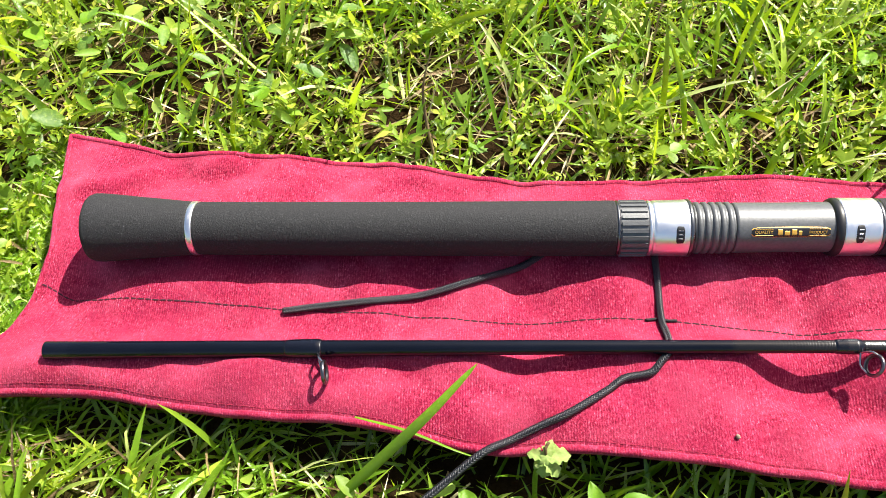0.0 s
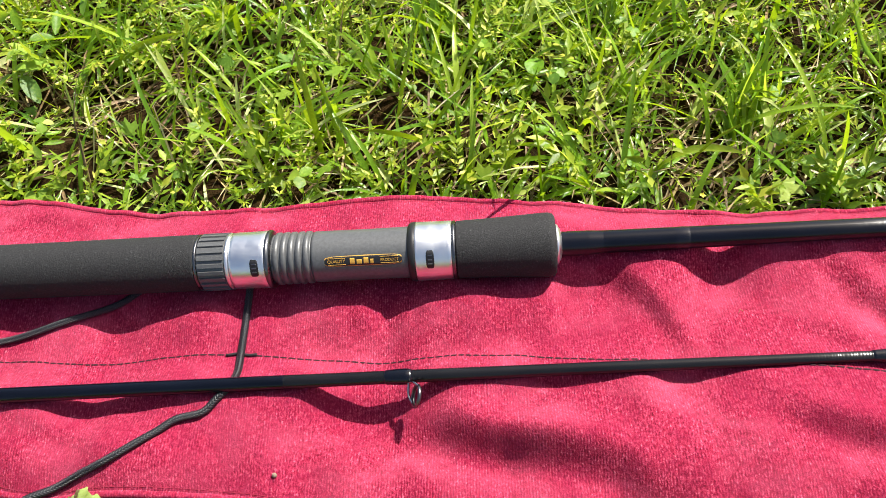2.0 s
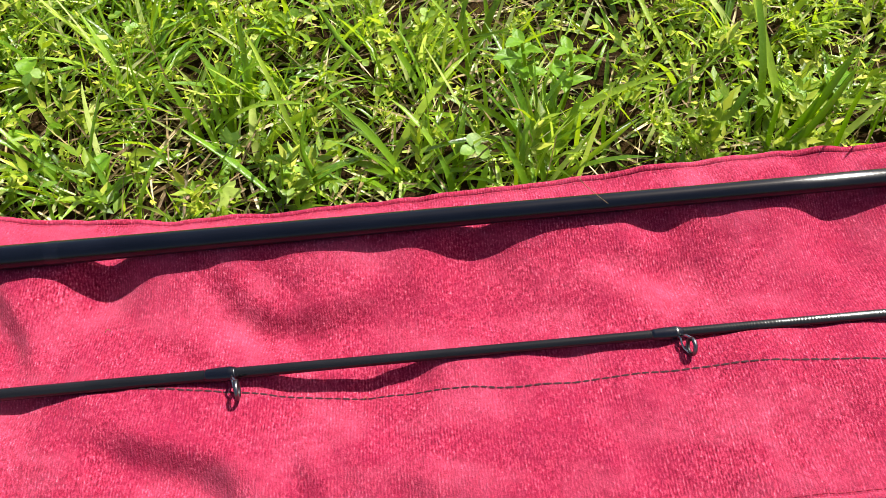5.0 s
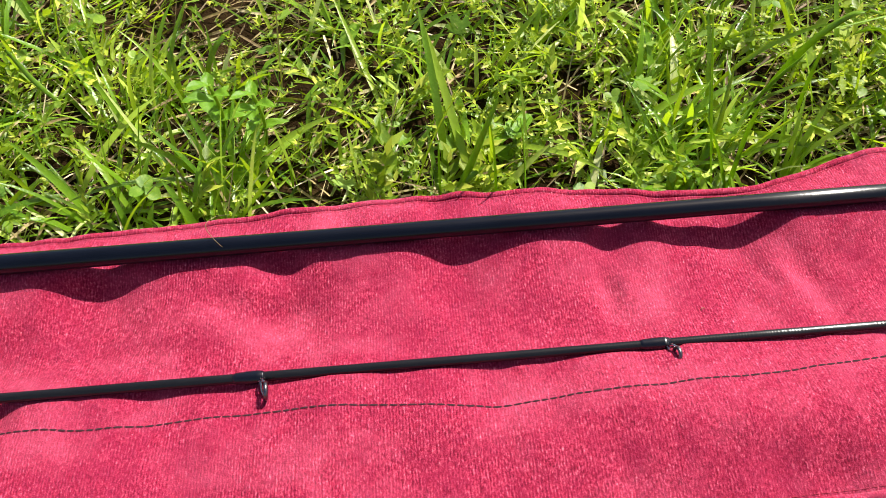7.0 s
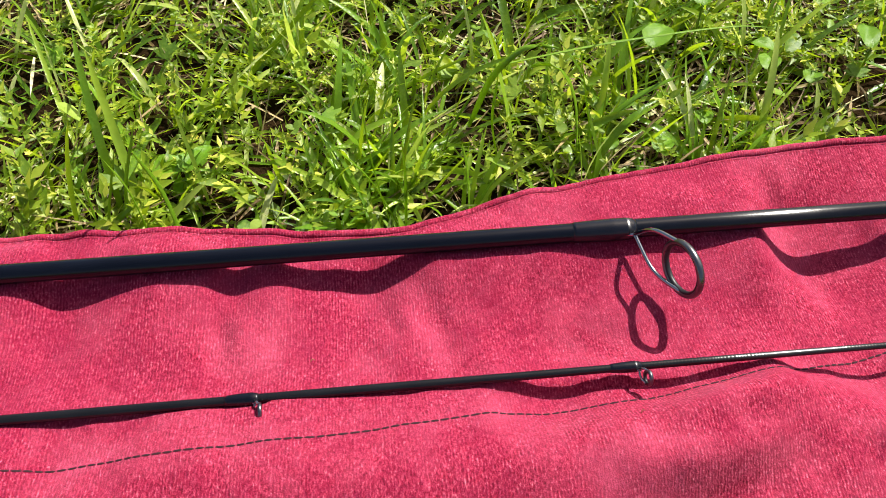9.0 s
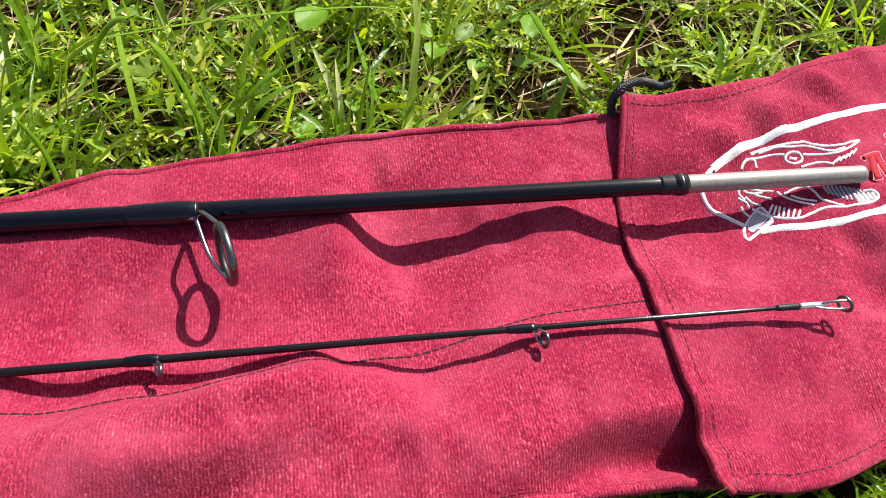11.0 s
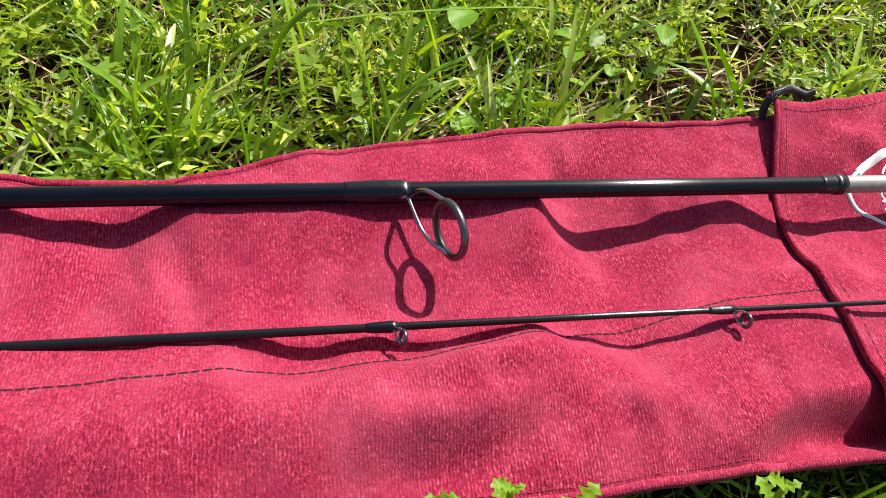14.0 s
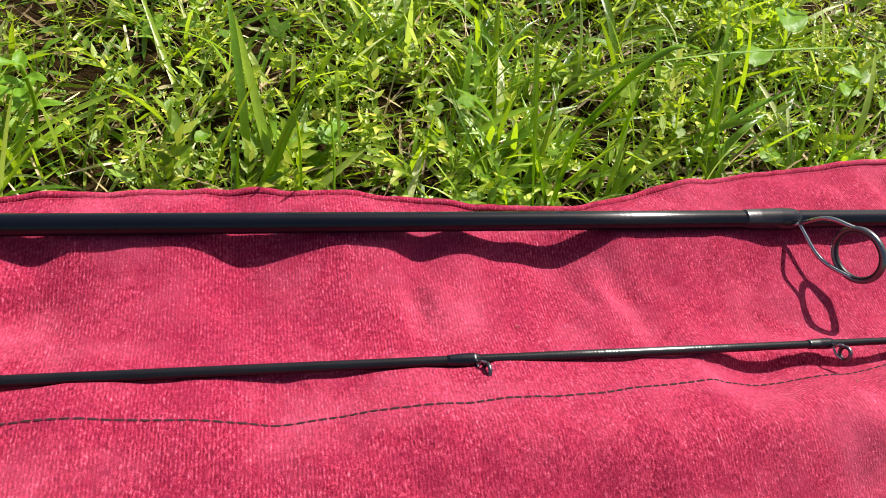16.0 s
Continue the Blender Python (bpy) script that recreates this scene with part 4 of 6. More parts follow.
def knurled(x0, x1, r, ribs):
    """A nut with raised lengthwise bars."""
    nut = part("locking_nut", turned([(x0, r - 0.001), (x0, r - 0.0003), (x1, r - 0.0003), (x1, r - 0.001)], 0, 0, ribs * 2), SEAT, rod, "grey ribbed reel seat nut", smooth=False)
    bm = bmesh.new()
    w = math.pi / ribs * 0.62
    pts = []
    for xx in (x0 + 0.0006, x1 - 0.0006):
        for da, rr in ((-w, r - 0.0005), (-w * 0.75, r + 0.0005), (w * 0.75, r + 0.0005), (w, r - 0.0005)):
            pts.append(bm.verts.new((xx, rr * math.cos(da), rr * math.sin(da))))
    for i in range(3):
        bm.faces.new((pts[i], pts[i + 1], pts[i + 5], pts[i + 4]))
    bm.faces.new(pts[0:4][::-1])
    bm.faces.new(pts[4:8])
    first = part("rib", bm, SEAT, nut, smooth=False)
    for k in range(1, ribs):
        rib = new("rib", first.data)
        rib.parent = nut
        rib.rotation_euler = (2 * math.pi * k / ribs, 0, 0)


knurled(0.0838, 0.0975, 0.0137, 24)
rp("nut_ring", [(0.0975, 0.0130), (0.0976, 0.0138), (0.0984, 0.0140), (0.0992, 0.0138), (0.0993, 0.0130)], SILVER)
hood_a = rp("sliding_hood", [(0.0993, 0.0128), (0.0998, 0.0137), (0.1010, 0.0139), (0.1080, 0.0139), (0.1140, 0.0141), (0.1165, 0.0142), (0.1170, 0.0140)], SILVER, label="satin silver reel seat hood")
rp("hood_lip", [(0.1170, 0.0142), (0.1174, 0.0144), (0.1184, 0.0143), (0.1192, 0.0136), (0.1196, 0.0120)], GUNMETAL)
thread = part("seat_thread", turned([(0.1195, 0.0105), (0.1197, 0.0119), (0.1390, 0.0119), (0.1395, 0.0105)], 0, 0, 40), SEAT, rod, "grey ridged thread of the reel seat")
for k in range(5):
    x = 0.1222 + k * 0.0037
    part("ridge", turned([(x - 0.0015, 0.0119), (x - 0.0011, 0.0128), (x + 0.0008, 0.0129), (x + 0.0013, 0.0119)], 0, 0, 40, None, False), SEAT, thread)
rp("seat_body", [(0.1392, 0.0105), (0.1394, 0.0122), (0.1405, 0.0125), (0.165, 0.0123), (0.1880, 0.0125), (0.1890, 0.0120)], SEAT, label="smooth grey reel seat body")
rp("hood_lip", [(0.1856, 0.0122), (0.1862, 0.0138), (0.1875, 0.0144), (0.1888, 0.0145), (0.1893, 0.0143)], BLACK)
rp("fixed_hood", [(0.1893, 0.0141), (0.1898, 0.0144), (0.1930, 0.0143), (0.2050, 0.0142), (0.2064, 0.0142), (0.2068, 0.0139)], SILVER, label="satin silver reel seat hood")
rp("trim_ring", [(0.2068, 0.0137), (0.2070, 0.0141), (0.2084, 0.0141), (0.2086, 0.0137)], GUNMETAL)
rp("fore_grip", [(0.2086, 0.0132), (0.2092, 0.0139), (0.2200, 0.0142), (0.2350, 0.0148), (0.2480, 0.0155), (0.2530, 0.0156), (0.2552, 0.0150), (0.2560, 0.0138), (0.2561, 0.0090)], FOAM, label="short flared black foam fore grip")
rp("winding_check", [(0.2558, 0.0080), (0.2562, 0.0098), (0.2572, 0.0096), (0.2586, 0.0072), (0.2590, 0.0058)], SILVER, label="small silver winding check")


def around(angle, r):
    """A point's offset on the rod's skin, angle from straight up toward the south."""
    a = radians(angle)
    return -r * math.sin(a), r * math.cos(a)


def patch(x0, x1, a0, a1, r, rounded=0.5, lift=0.0003):
    """A thin plate bent round the rod with rounded ends."""
    bm = bmesh.new()
    nx, na = 24, 8
    grid = []
    for i in range(nx + 1):
        f = i / nx
        x = x0 + (x1 - x0) * f
        half = (a1 - a0) / 2
        end = min(f, 1 - f) * (x1 - x0)
        arc = rounded * half * math.pi / 180 * r * 2
        k = 1.0 if end > arc or arc == 0 else math.sqrt(max(0.0, 1 - (1 - end / arc) ** 2)) * 0.75 + 0.25
        col = []
        for j in range(na + 1):
            ang = (a0 + a1) / 2 + half * k * (2 * j / na - 1)
            y, z = around(ang, r + (lift if 0 < i < nx and 0 < j < na else -0.0002))
            col.append(bm.verts.new((x, y, z)))
        grid.append(col)
    for i in range(nx):
        for j in range(na):
            bm.faces.new((grid[i][j], grid[i + 1][j], grid[i + 1][j + 1], grid[i][j + 1]))
    return bm


for x0, x1, r in ((0.1100, 0.1142, 0.0140), (0.1945, 0.1985, 0.0143)):
    slot = part("hood_slot", patch(x0, x1, 34, 74, r, 0.10), BLACK, rod, "small black slot in the hood")
    for k in range(3):
        part("slot_mark", patch(x0 + 0.0009, x1 - 0.0009, 44 + k * 8, 47 + k * 8, r, 0.0, 0.0005), GUNMETAL, slot)
badge = part("badge", patch(0.1455, 0.1835, 38, 62, 0.0125, 1.0), BLACK, rod, "black oval maker's badge with gold print")
part("badge_border", patch(0.1449, 0.1841, 36.5, 63.5, 0.0123, 1.0, 0.0003), GOLD, badge)


def bent_text(word, x0, width, mid, r, material, parent):
    """Raised lettering laid on the curved badge."""
    cu = bpy.data.curves.new("lettering", "FONT")
    cu.body = word
    cu.size = 1.0
    cu.extrude = 0.04
    ob = bpy.data.objects.new("lettering_tmp", cu)
    me = bpy.data.meshes.new_from_object(ob)
    co = np.empty(len(me.vertices) * 3)
    me.vertices.foreach_get("co", co)
    co = co.reshape(-1, 3)
    k = width / (co[:, 0].max() - co[:, 0].min())
    co[:, :2] *= k
    co[:, 0] += x0 - co[:, 0].min()
    co[:, 1] -= (co[:, 1].max() + co[:, 1].min()) / 2
    ang = np.radians(mid) - co[:, 1] / r
    rr = r + 0.00045 + co[:, 2] * 0.001
    me.vertices.foreach_set("co", np.stack([co[:, 0], -rr * np.sin(ang), rr * np.cos(ang)], -1).ravel())
    me.update()
    bpy.data.objects.remove(ob)
    me.materials.clear()
    return placed(me, "lettering", material, parent, "", False)


bent_text("QUALITY", 0.1475, 0.0085, 50, 0.0125, GOLD, badge)
bent_text("PRODUCT", 0.1730, 0.0085, 50, 0.0125, GOLD, badge)
for x0, a0, a1 in ((0.1472, 42.5, 43.6), (0.1472, 56.4, 57.5), (0.1725, 42.5, 43.6), (0.1725, 56.4, 57.5)):
    part("badge_line", patch(x0, x0 + 0.0092, a0, a1, 0.0125, 0.0, 0.0005), GOLD, badge)
# the maker's mark as plain gold bars
for x0, x1, a0, a1 in ((0.1582, 0.1606, 42, 58), (0.1614, 0.1640, 46, 58), (0.1648, 0.1672, 42, 58), (0.1680, 0.1696, 46, 58)):
    part("mark_bar", patch(x0, x1, a0, a1, 0.0125, 0.0, 0.0005), GOLD, badge)

rp("winding", [(0.2570, 0.0052), (0.2572, 0.0060), (0.2650, 0.0060), (0.2720, 0.00592), (0.2810, 0.0054)], WRAP, label="black varnished thread winding")
rp("blank", [(0.2700, 0.0050), (0.279, 0.00555), (0.34, 0.0052), (0.40, 0.0048), (0.50, 0.0045), (0.60, 0.0042), (0.75, 0.0041), (0.90, 0.0041), (1.095, 0.0040), (1.096, 0.0034)], BLANK, label="glossy black carbon blank", seg=36)
rp("winding_end", [(0.3100, 0.0052), (0.3140, 0.00542), (0.3160, 0.00547), (0.3180, 0.00542), (0.3215, 0.0051)], WRAP)
rp("guide_wrap", [(0.8725, 0.0041), (0.8735, 0.0044), (0.8800, 0.0047), (0.8900, 0.0050), (0.8960, 0.0049), (0.8985, 0.0045), (0.9000, 0.0041)], WRAP, label="varnished black guide wrapping")
rp("ferrule_wrap", [(1.0930, 0.0040), (1.0940, 0.0043), (1.1000, 0.0045), (1.1005, 0.0048), (1.1030, 0.0050), (1.1058, 0.0049), (1.1064, 0.0040)], WRAP, label="black wrapping at the ferrule")
rp("spigot", [(1.1060, 0.0036), (1.1062, 0.0041), (1.15, 0.0041), (1.1915, 0.0040), (1.1925, 0.0038), (1.1925, 0.0026), (1.187, 0.0026)], SPIGOT, label="bare grey graphite spigot")


def line_guide(owner, foot, ring_x, rod_r, reach, ring_r, wire, tilt=0.0, name="line_guide", skew=0.10, nod=0.0):
    """A single-foot guide: a foot on the rod, two legs and a ring, reaching out to the south."""
    t = radians(tilt)
    out = np.array([0, -math.cos(t), math.sin(t)])
    up = np.array([nod, math.sin(t), math.cos(t)])
    base = np.array([foot, 0, 0]) + out * rod_r * 0.85
    mid = np.array([ring_x, 0, 0]) + out * (reach - ring_r)
    lean = np.array([skew, 0, 0])
    k = np.linspace(0, 2 * math.pi, 37)[:-1]
    ring_pts = np.array([mid + ring_r * (math.cos(a) * (out + lean) + math.sin(a) * up) for a in k])
    g = part(name, tube(ring_pts, wire * 1.1, 10, closed=True, squash=1.3), GUNMETAL, owner, "dark polished guide ring")
    inner = np.array([mid + (ring_r - wire * 0.9) * (math.cos(a) * (out + lean) + math.sin(a) * up) for a in k])
    part("insert", tube(inner, wire * 0.8, 8, closed=True, squash=1.4), BLACK, g)
    for s in (1, -1):
        hold = mid + ring_r * (math.cos(radians(118)) * (out + lean) + s * math.sin(radians(118)) * up)
        way = mid + ring_r * (math.cos(radians(72)) * (out + lean) + s * math.sin(radians(72)) * up)
        join = hold if s > 0 else way
        belly = base * 0.5 + join * 0.5 + s * up * ring_r * 0.35 + np.array([-0.12 * ring_r, 0, 0])
        part("leg", tube(smooth_path([base, belly, join], wire), wire * 0.9, 6), CHROME, g)
    part("foot", tube([base + (-0.008 * reach / 0.02, 0, 0) - out * rod_r * 0.1, base, base + (0.001, 0, 0) + out * 0.0006], [wire * 0.5, wire, wire * 0.9], 6), CHROME, g)
    return g


line_guide(rod, 0.8985, 0.9110, 0.0048, 0.0410, 0.0112, 0.0011, 13.8, skew=0.30)

def bow(owner, shift):
    """Bends a straight rod and all on it sideways."""
    for ob in owner.children_recursive:
        if ob.name == "rib" or ob.name.startswith("rib."):
            ob.location.y += float(shift(0.09))
            continue
        me = ob.data
        co = np.empty(len(me.vertices) * 3)
        me.vertices.foreach_get("co", co)
        co = co.reshape(-1, 3)
        co[:, 1] += shift(co[:, 0])
        me.vertices.foreach_set("co", co.ravel())
        me.update()


bow(rod, rod_bow)

# ---- the tip section of the rod ----
tip = thing("fishing_rod_tip_section", "slim black fishing rod tip section with small wire guides", "fishing rod", (0.0, TIP_Y, TIP_Z))


def tp(name, profile, material, label="", seg=28):
    return part(name, turned(profile, 0, 0, seg), material, tip, label)


tp("blank", [(-0.1915, 0.0030), (-0.1912, 0.0041), (-0.185, 0.0042), (-0.15, 0.0041), (-0.10, 0.0040), (-0.06, 0.0039), (0.0, 0.0036), (0.06, 0.0034), (0.10, 0.00325), (0.1300, float(tip_radius(0.13)))], BLANK, "glossy black carbon blank")
xx = np.concatenate([[0.1300], np.linspace(0.14, 1.133, 30)])
tp("ribbed_blank", [(float(a), float(tip_radius(a))) for a in xx], RIBBED, "fine-ribbed black carbon blank")
tp("end_wrap", [(-0.1918, 0.0030), (-0.1917, 0.00430), (-0.184, 0.00429), (-0.176, 0.00410)], WRAP)
for foot, reach, ring_r, wire, lift, nod in ((-0.060, 0.0142, 0.0050, 0.0007, 3, -0.05), (0.186, 0.0122, 0.0047, 0.0006, 6, 0.42), (0.397, 0.0100, 0.0036, 0.0006, 14, 0.05), (0.576, 0.0095, 0.0033, 0.0006, 16, 0.15), (0.740, 0.0078, 0.0028, 0.00055, 16, 0.15), (0.886, 0.0076, 0.0027, 0.00055, 14, 0.15), (1.023, 0.0082, 0.0028, 0.00055, 10, 0.15)):
    r = float(tip_radius(foot))
    w = 0.016 if foot < 0 else 0.011
    tp("guide_wrap", [(foot - w, r), (foot - w + 0.001, r + 0.0003), (foot - w * 0.5, r + 0.0006), (foot - 0.001, r + 0.0007), (foot + 0.0010, r + 0.0003), (foot + 0.0016, r)], WRAP, "varnished black guide wrapping")
    line_guide(tip, foot, foot + reach * 0.30, r + 0.0006, reach + r, ring_r, wire, lift, nod=nod)
tp("tip_wrap", [(1.122, 0.0008), (1.123, 0.0013), (1.132, 0.0014), (1.1330, 0.0008)], WRAP)
tp("tip_tube", [(1.1325, 0.0011), (1.1330, 0.0014), (1.1410, 0.0013), (1.1445, 0.0009)], SILVER, "chrome tip tube")
k = np.linspace(0, 2 * math.pi, 33)[:-1]
ring = np.array([(1.1520 + 0.0012 * math.cos(a), -0.0008 - 0.0030 * math.cos(a), 0.0030 * math.sin(a) + 0.0004) for a in k])
tt = part("tip_guide", tube(ring, 0.0007, 8, closed=True), GUNMETAL, tip, "dark tip-top ring")
for s in (1, -1):
    part("leg", tube(smooth_path([(1.1410, 0, 0.0006 * s), (1.1470, -0.0006, 0.0026 * s), (1.1525, -0.0012, 0.0027 * s + 0.0004)], 0.001), 0.00055, 6), CHROME, tt)
part("leg", tube(smooth_path([(1.1380, -0.0008, 0), (1.1450, -0.0026, 0.0003), (1.1532, -0.0033, 0.0004)], 0.001), 0.00055, 6), CHROME, tt)

bow(tip, tip_bow)


# ---- cords ----
def braided(points, radius, name, label, strands=6, pitch=0.0085):
    """A braided cord: a core and strands winding both ways over it."""
    pts = smooth_path(points, 0.0007)
    side, up = frames_along(pts)
    run = np.concatenate([[0], np.cumsum(np.linalg.norm(np.diff(pts, axis=0), axis=1))])
    e = thing(name, label, "cord", (0, 0, 0))
    part("core", tube(pts[::3], radius * 0.70, 8), BLACK_THREAD, e)
    for twist in (1, -1):
        for s in range(strands):
            a = twist * 2 * math.pi * run / pitch + 2 * math.pi * s / strands
            wob = radius * (0.82 + 0.13 * np.cos(a * strands * 0.5 + twist))
            line = pts + side * (wob * np.cos(a))[:, None] + up * (wob * np.sin(a))[:, None]
            part("strand", tube(line, radius * 0.24, 5), CORD, e)
    return e


def lay(points, lift):
    return [(x, y, float(cloth(x, y)) + lift if south(x) < y < north(x) else z) for x, y, z in points]


braided(lay([(-0.084, 0.2530, 0), (-0.066, 0.2555, 0), (-0.044, 0.2575, 0), (-0.016, 0.2620, 0), (0.012, 0.2690, 0), (0.035, 0.2780, 0), (0.052, 0.2880, 0)], 0.0016), 0.00165, "tie_cord", "black braided tie cord end lying on crimson cloth")
braided(lay([(0.1035, 0.2850, 0), (0.1035, 0.2720, 0), (0.1030, 0.2490, 0), (0.1040, 0.2360, 0), (0.1025, 0.2255, 0), (0.0980, 0.2195, 0), (0.0925, 0.2140, 0), (0.0809, 0.2118, 0), (0.0735, 0.2058, 0), (0.0678, 0.2015, 0), (0.0548, 0.1935, 0), (0.0428, 0.1893, 0), (0.0290, 0.1840, 0), (0.0160, 0.1765, 0), (-0.0050, 0.1610, -0.006), (-0.0230, 0.1490, -0.014), (-0.0420, 0.1390, -0.020), (-0.0600, 0.1320, -0.024)], 0.0016), 0.00165, "tie_cord", "black braided tie cord running off the cloth into grass")
braided([(1.0870, 0.3390, 0.0130), (1.0860, 0.3410, 0.0200), (1.0890, 0.3428, 0.0262), (1.0985, 0.3470, 0.0270), (1.1070, 0.3500, 0.0235), (1.1140, 0.3510, 0.0205), (1.1190, 0.3520, 0.0220)], 0.0019, "cord_loop", "small black braided cord loop under the cuff")

crumb = bmesh.new()
bmesh.ops.create_icosphere(crumb, subdivisions=2, radius=0.0011)
for v in crumb.verts:
    v.co *= 1 + 0.35 * noise.noise(v.co * 700)
ob = finish(crumb, "soil_crumb", DRY_CLAY)
ob.location = (0.1275, 0.1860, float(cloth(0.1275, 0.186)) + 0.0010)
tagged(ob, "tiny pale brown soil crumb on crimson cloth", "crumb")

# ---- grass ----
CX0, CX1 = -0.245, 1.268


def in_cloth(x, y, pad=0.0):
    return (x > CX0 - pad) & (x < CX1 + pad) & (y > south(x) - pad) & (y < north(x) + pad)


def fill_mesh(name, verts, quads, material, label, category):
    me = bpy.data.meshes.new(name)
    me.vertices.add(len(verts))
    me.vertices.foreach_set("co", np.asarray(verts, np.float32).ravel())
    nq, k = quads.shape
    me.loops.add(nq * k)
    me.loops.foreach_set("vertex_index", quads.astype(np.int32).ravel())
    me.polygons.add(nq)
    me.polygons.foreach_set("loop_start", np.arange(0, nq * k, k, dtype=np.int32))
    me.update(calc_edges=True)
    ob = placed(me, name, material)
    return tagged(ob, label, category, kind="stuff")


def blade_field(rng, x, y, length, width, segs, lean, bend, droop_ok=0.0, ways=None, lift=0.0):
    """Grass blades as bent, folded ribbons; returns vertices and quads."""
    n = len(x)
    phi = rng.uniform(0, 2 * math.pi, n)
    phi = np.where(rng.rand(n) < 0.3, rng.normal(math.radians(35), 0.7, n), phi) if ways is None else ways
    L = rng.uniform(*length, n)
    L = L * np.clip(0.45 + np.where(y > 0.26, y - north(x), 1.0) / 0.05, 0.45, 1)
    W = rng.uniform(*width, n)
    th0 = np.abs(rng.normal(lean[0], lean[1], n))
    bd = np.abs(rng.normal(bend[0], bend[1], n))
    reach = L * np.sin(np.minimum(th0 + bd * 0.5, 1.5)) * 0.9
    tx, ty = x + np.cos(phi) * reach, y + np.sin(phi) * reach
    hits = in_cloth(tx, ty, 0.004) | in_cloth((x + tx) / 2, (y + ty) / 2, 0.004)
    over = rng.rand(n) < droop_ok
    cy = (south(x) + north(x)) / 2
    away = np.where(y > cy, math.pi / 2, -math.pi / 2)
    away = np.where(x < CX0, math.pi, np.where(x > CX1, 0.0, away))
    phi = np.where(hits & ~over, away + rng.normal(0, 0.5, n), phi)
    s = np.linspace(0, 1, segs + 1)
    px, pz = np.zeros((n, segs + 1)), np.zeros((n, segs + 1))
    for i in range(segs):
        th = th0 + bd * (s[i] + 0.5 / segs) ** 1.3
        px[:, i + 1] = px[:, i] + L / segs * np.sin(th)
        pz[:, i + 1] = pz[:, i] + L / segs * np.cos(th)
    c, sn = np.cos(phi)[:, None], np.sin(phi)[:, None]
    X, Y, Z = x[:, None] + px * c, y[:, None] + px * sn, GROUND_Z - 0.002 + pz + np.reshape(lift, (-1, 1))
    Z = np.maximum(Z, GROUND_Z + 0.001 + 0.002 * s)
    tw = rng.normal(0, 0.6, n)[:, None] + rng.normal(0, 0.5, n)[:, None] * s
    w = W[:, None] * 0.5 * np.clip(0.55 + 1.2 * s, 0, 1) * np.sqrt(np.clip(1 - s ** 2.2, 0.0004, 1))
    sx, sy, sz = -sn * np.cos(tw), c * np.cos(tw), np.sin(tw)
    left = np.stack([X - sx * w, Y - sy * w, Z - sz * w + w * 0.25], -1)
    mid = np.stack([X, Y, Z - w * 0.15], -1)
    right = np.stack([X + sx * w, Y + sy * w, Z + sz * w + w * 0.25], -1)
    V = np.stack([left, mid, right], 2).reshape(-1, 3)
    base = (np.arange(n) * (segs + 1) * 3)[:, None, None]
    i = np.arange(segs)[None, :, None]
    q = []
    for a in (0, 1):
        o = base + i * 3 + a
        q.append(np.concatenate([o, o + 1, o + 4, o + 3], -1))
    Q = np.concatenate(q, 1).reshape(-1, 4)
    return V, Q


LEAF = np.array([(0, 0, 0), (0.12, 0.22, 0.05), (0.35, 0.38, 0.08), (0.64, 0.40, 0.07), (0.87, 0.24, 0.02), (1, 0, -0.08), (0.87, -0.24, 0.02), (0.64, -0.40, 0.07), (0.35, -0.38, 0.08), (0.12, -0.22, 0.05), (0.35, 0, 0.0), (0.7, 0, -0.02)])
LEAF_TRI = np.array([(0, 1, 10), (1, 2, 10), (2, 11, 10), (2, 3, 11), (3, 4, 11), (4, 5, 11), (0, 10, 9), (9, 10, 8), (8, 10, 11), (8, 11, 7), (7, 11, 6), (6, 11, 5)])
SLIVER = np.array([(0, 0, 0), (0.35, 0.34, 0.05), (1, 0, -0.05), (0.35, -0.34, 0.05), (0.5, 0, -0.02)])
SLIVER_TRI = np.array([(0, 1, 4), (1, 2, 4), (2, 3, 4), (3, 0, 4)])


def leaf_field(base, yaw, pitch, roll, size, aspect, shape=LEAF, tris=LEAF_TRI):
    """Oval leaves, folded a little at the midrib."""
    n = len(yaw)
    l = np.repeat(shape[None], n, 0) * size[:, None, None]
    l[..., 1] *= aspect[:, None]
    cr, sr = np.cos(roll)[:, None], np.sin(roll)[:, None]
    y, z = l[..., 1] * cr - l[..., 2] * sr, l[..., 1] * sr + l[..., 2] * cr
    cp, sp = np.cos(pitch)[:, None], np.sin(pitch)[:, None]
    x, z = l[..., 0] * cp - z * sp, l[..., 0] * sp + z * cp
    cw, sw = np.cos(yaw)[:, None], np.sin(yaw)[:, None]
    V = np.stack([x * cw - y * sw, x * sw + y * cw, z], -1) + base[:, None]
    F = (tris[None] + (np.arange(n) * len(shape))[:, None, None]).reshape(-1, 3)
    return V.reshape(-1, 3), F


def merged(pieces):
    vs, fs, o = [], [], 0
    for v, f in pieces:
        vs.append(v)
        fs.append(f + o)
        o += len(v)
    return np.concatenate(vs), np.concatenate(fs)


FIELDS = ((-0.62, 1.80, 0.30, 0.78, 1.0), (-0.55, 1.75, -0.12, 0.215, 0.45), (-0.62, -0.20, 0.15, 0.42, 1.2), (1.22, 1.80, 0.12, 0.42, 1.0))

_a = np.linspace(-2.5, 2.5, 21)
_r = np.array([0.34, 0.62, 0.50, 0.70, 0.40, 0.58, 0.86, 0.70, 0.90, 0.52, 0.44, 0.56, 0.94, 0.74, 0.86, 0.42, 0.60, 0.72, 0.50, 0.62, 0.32])
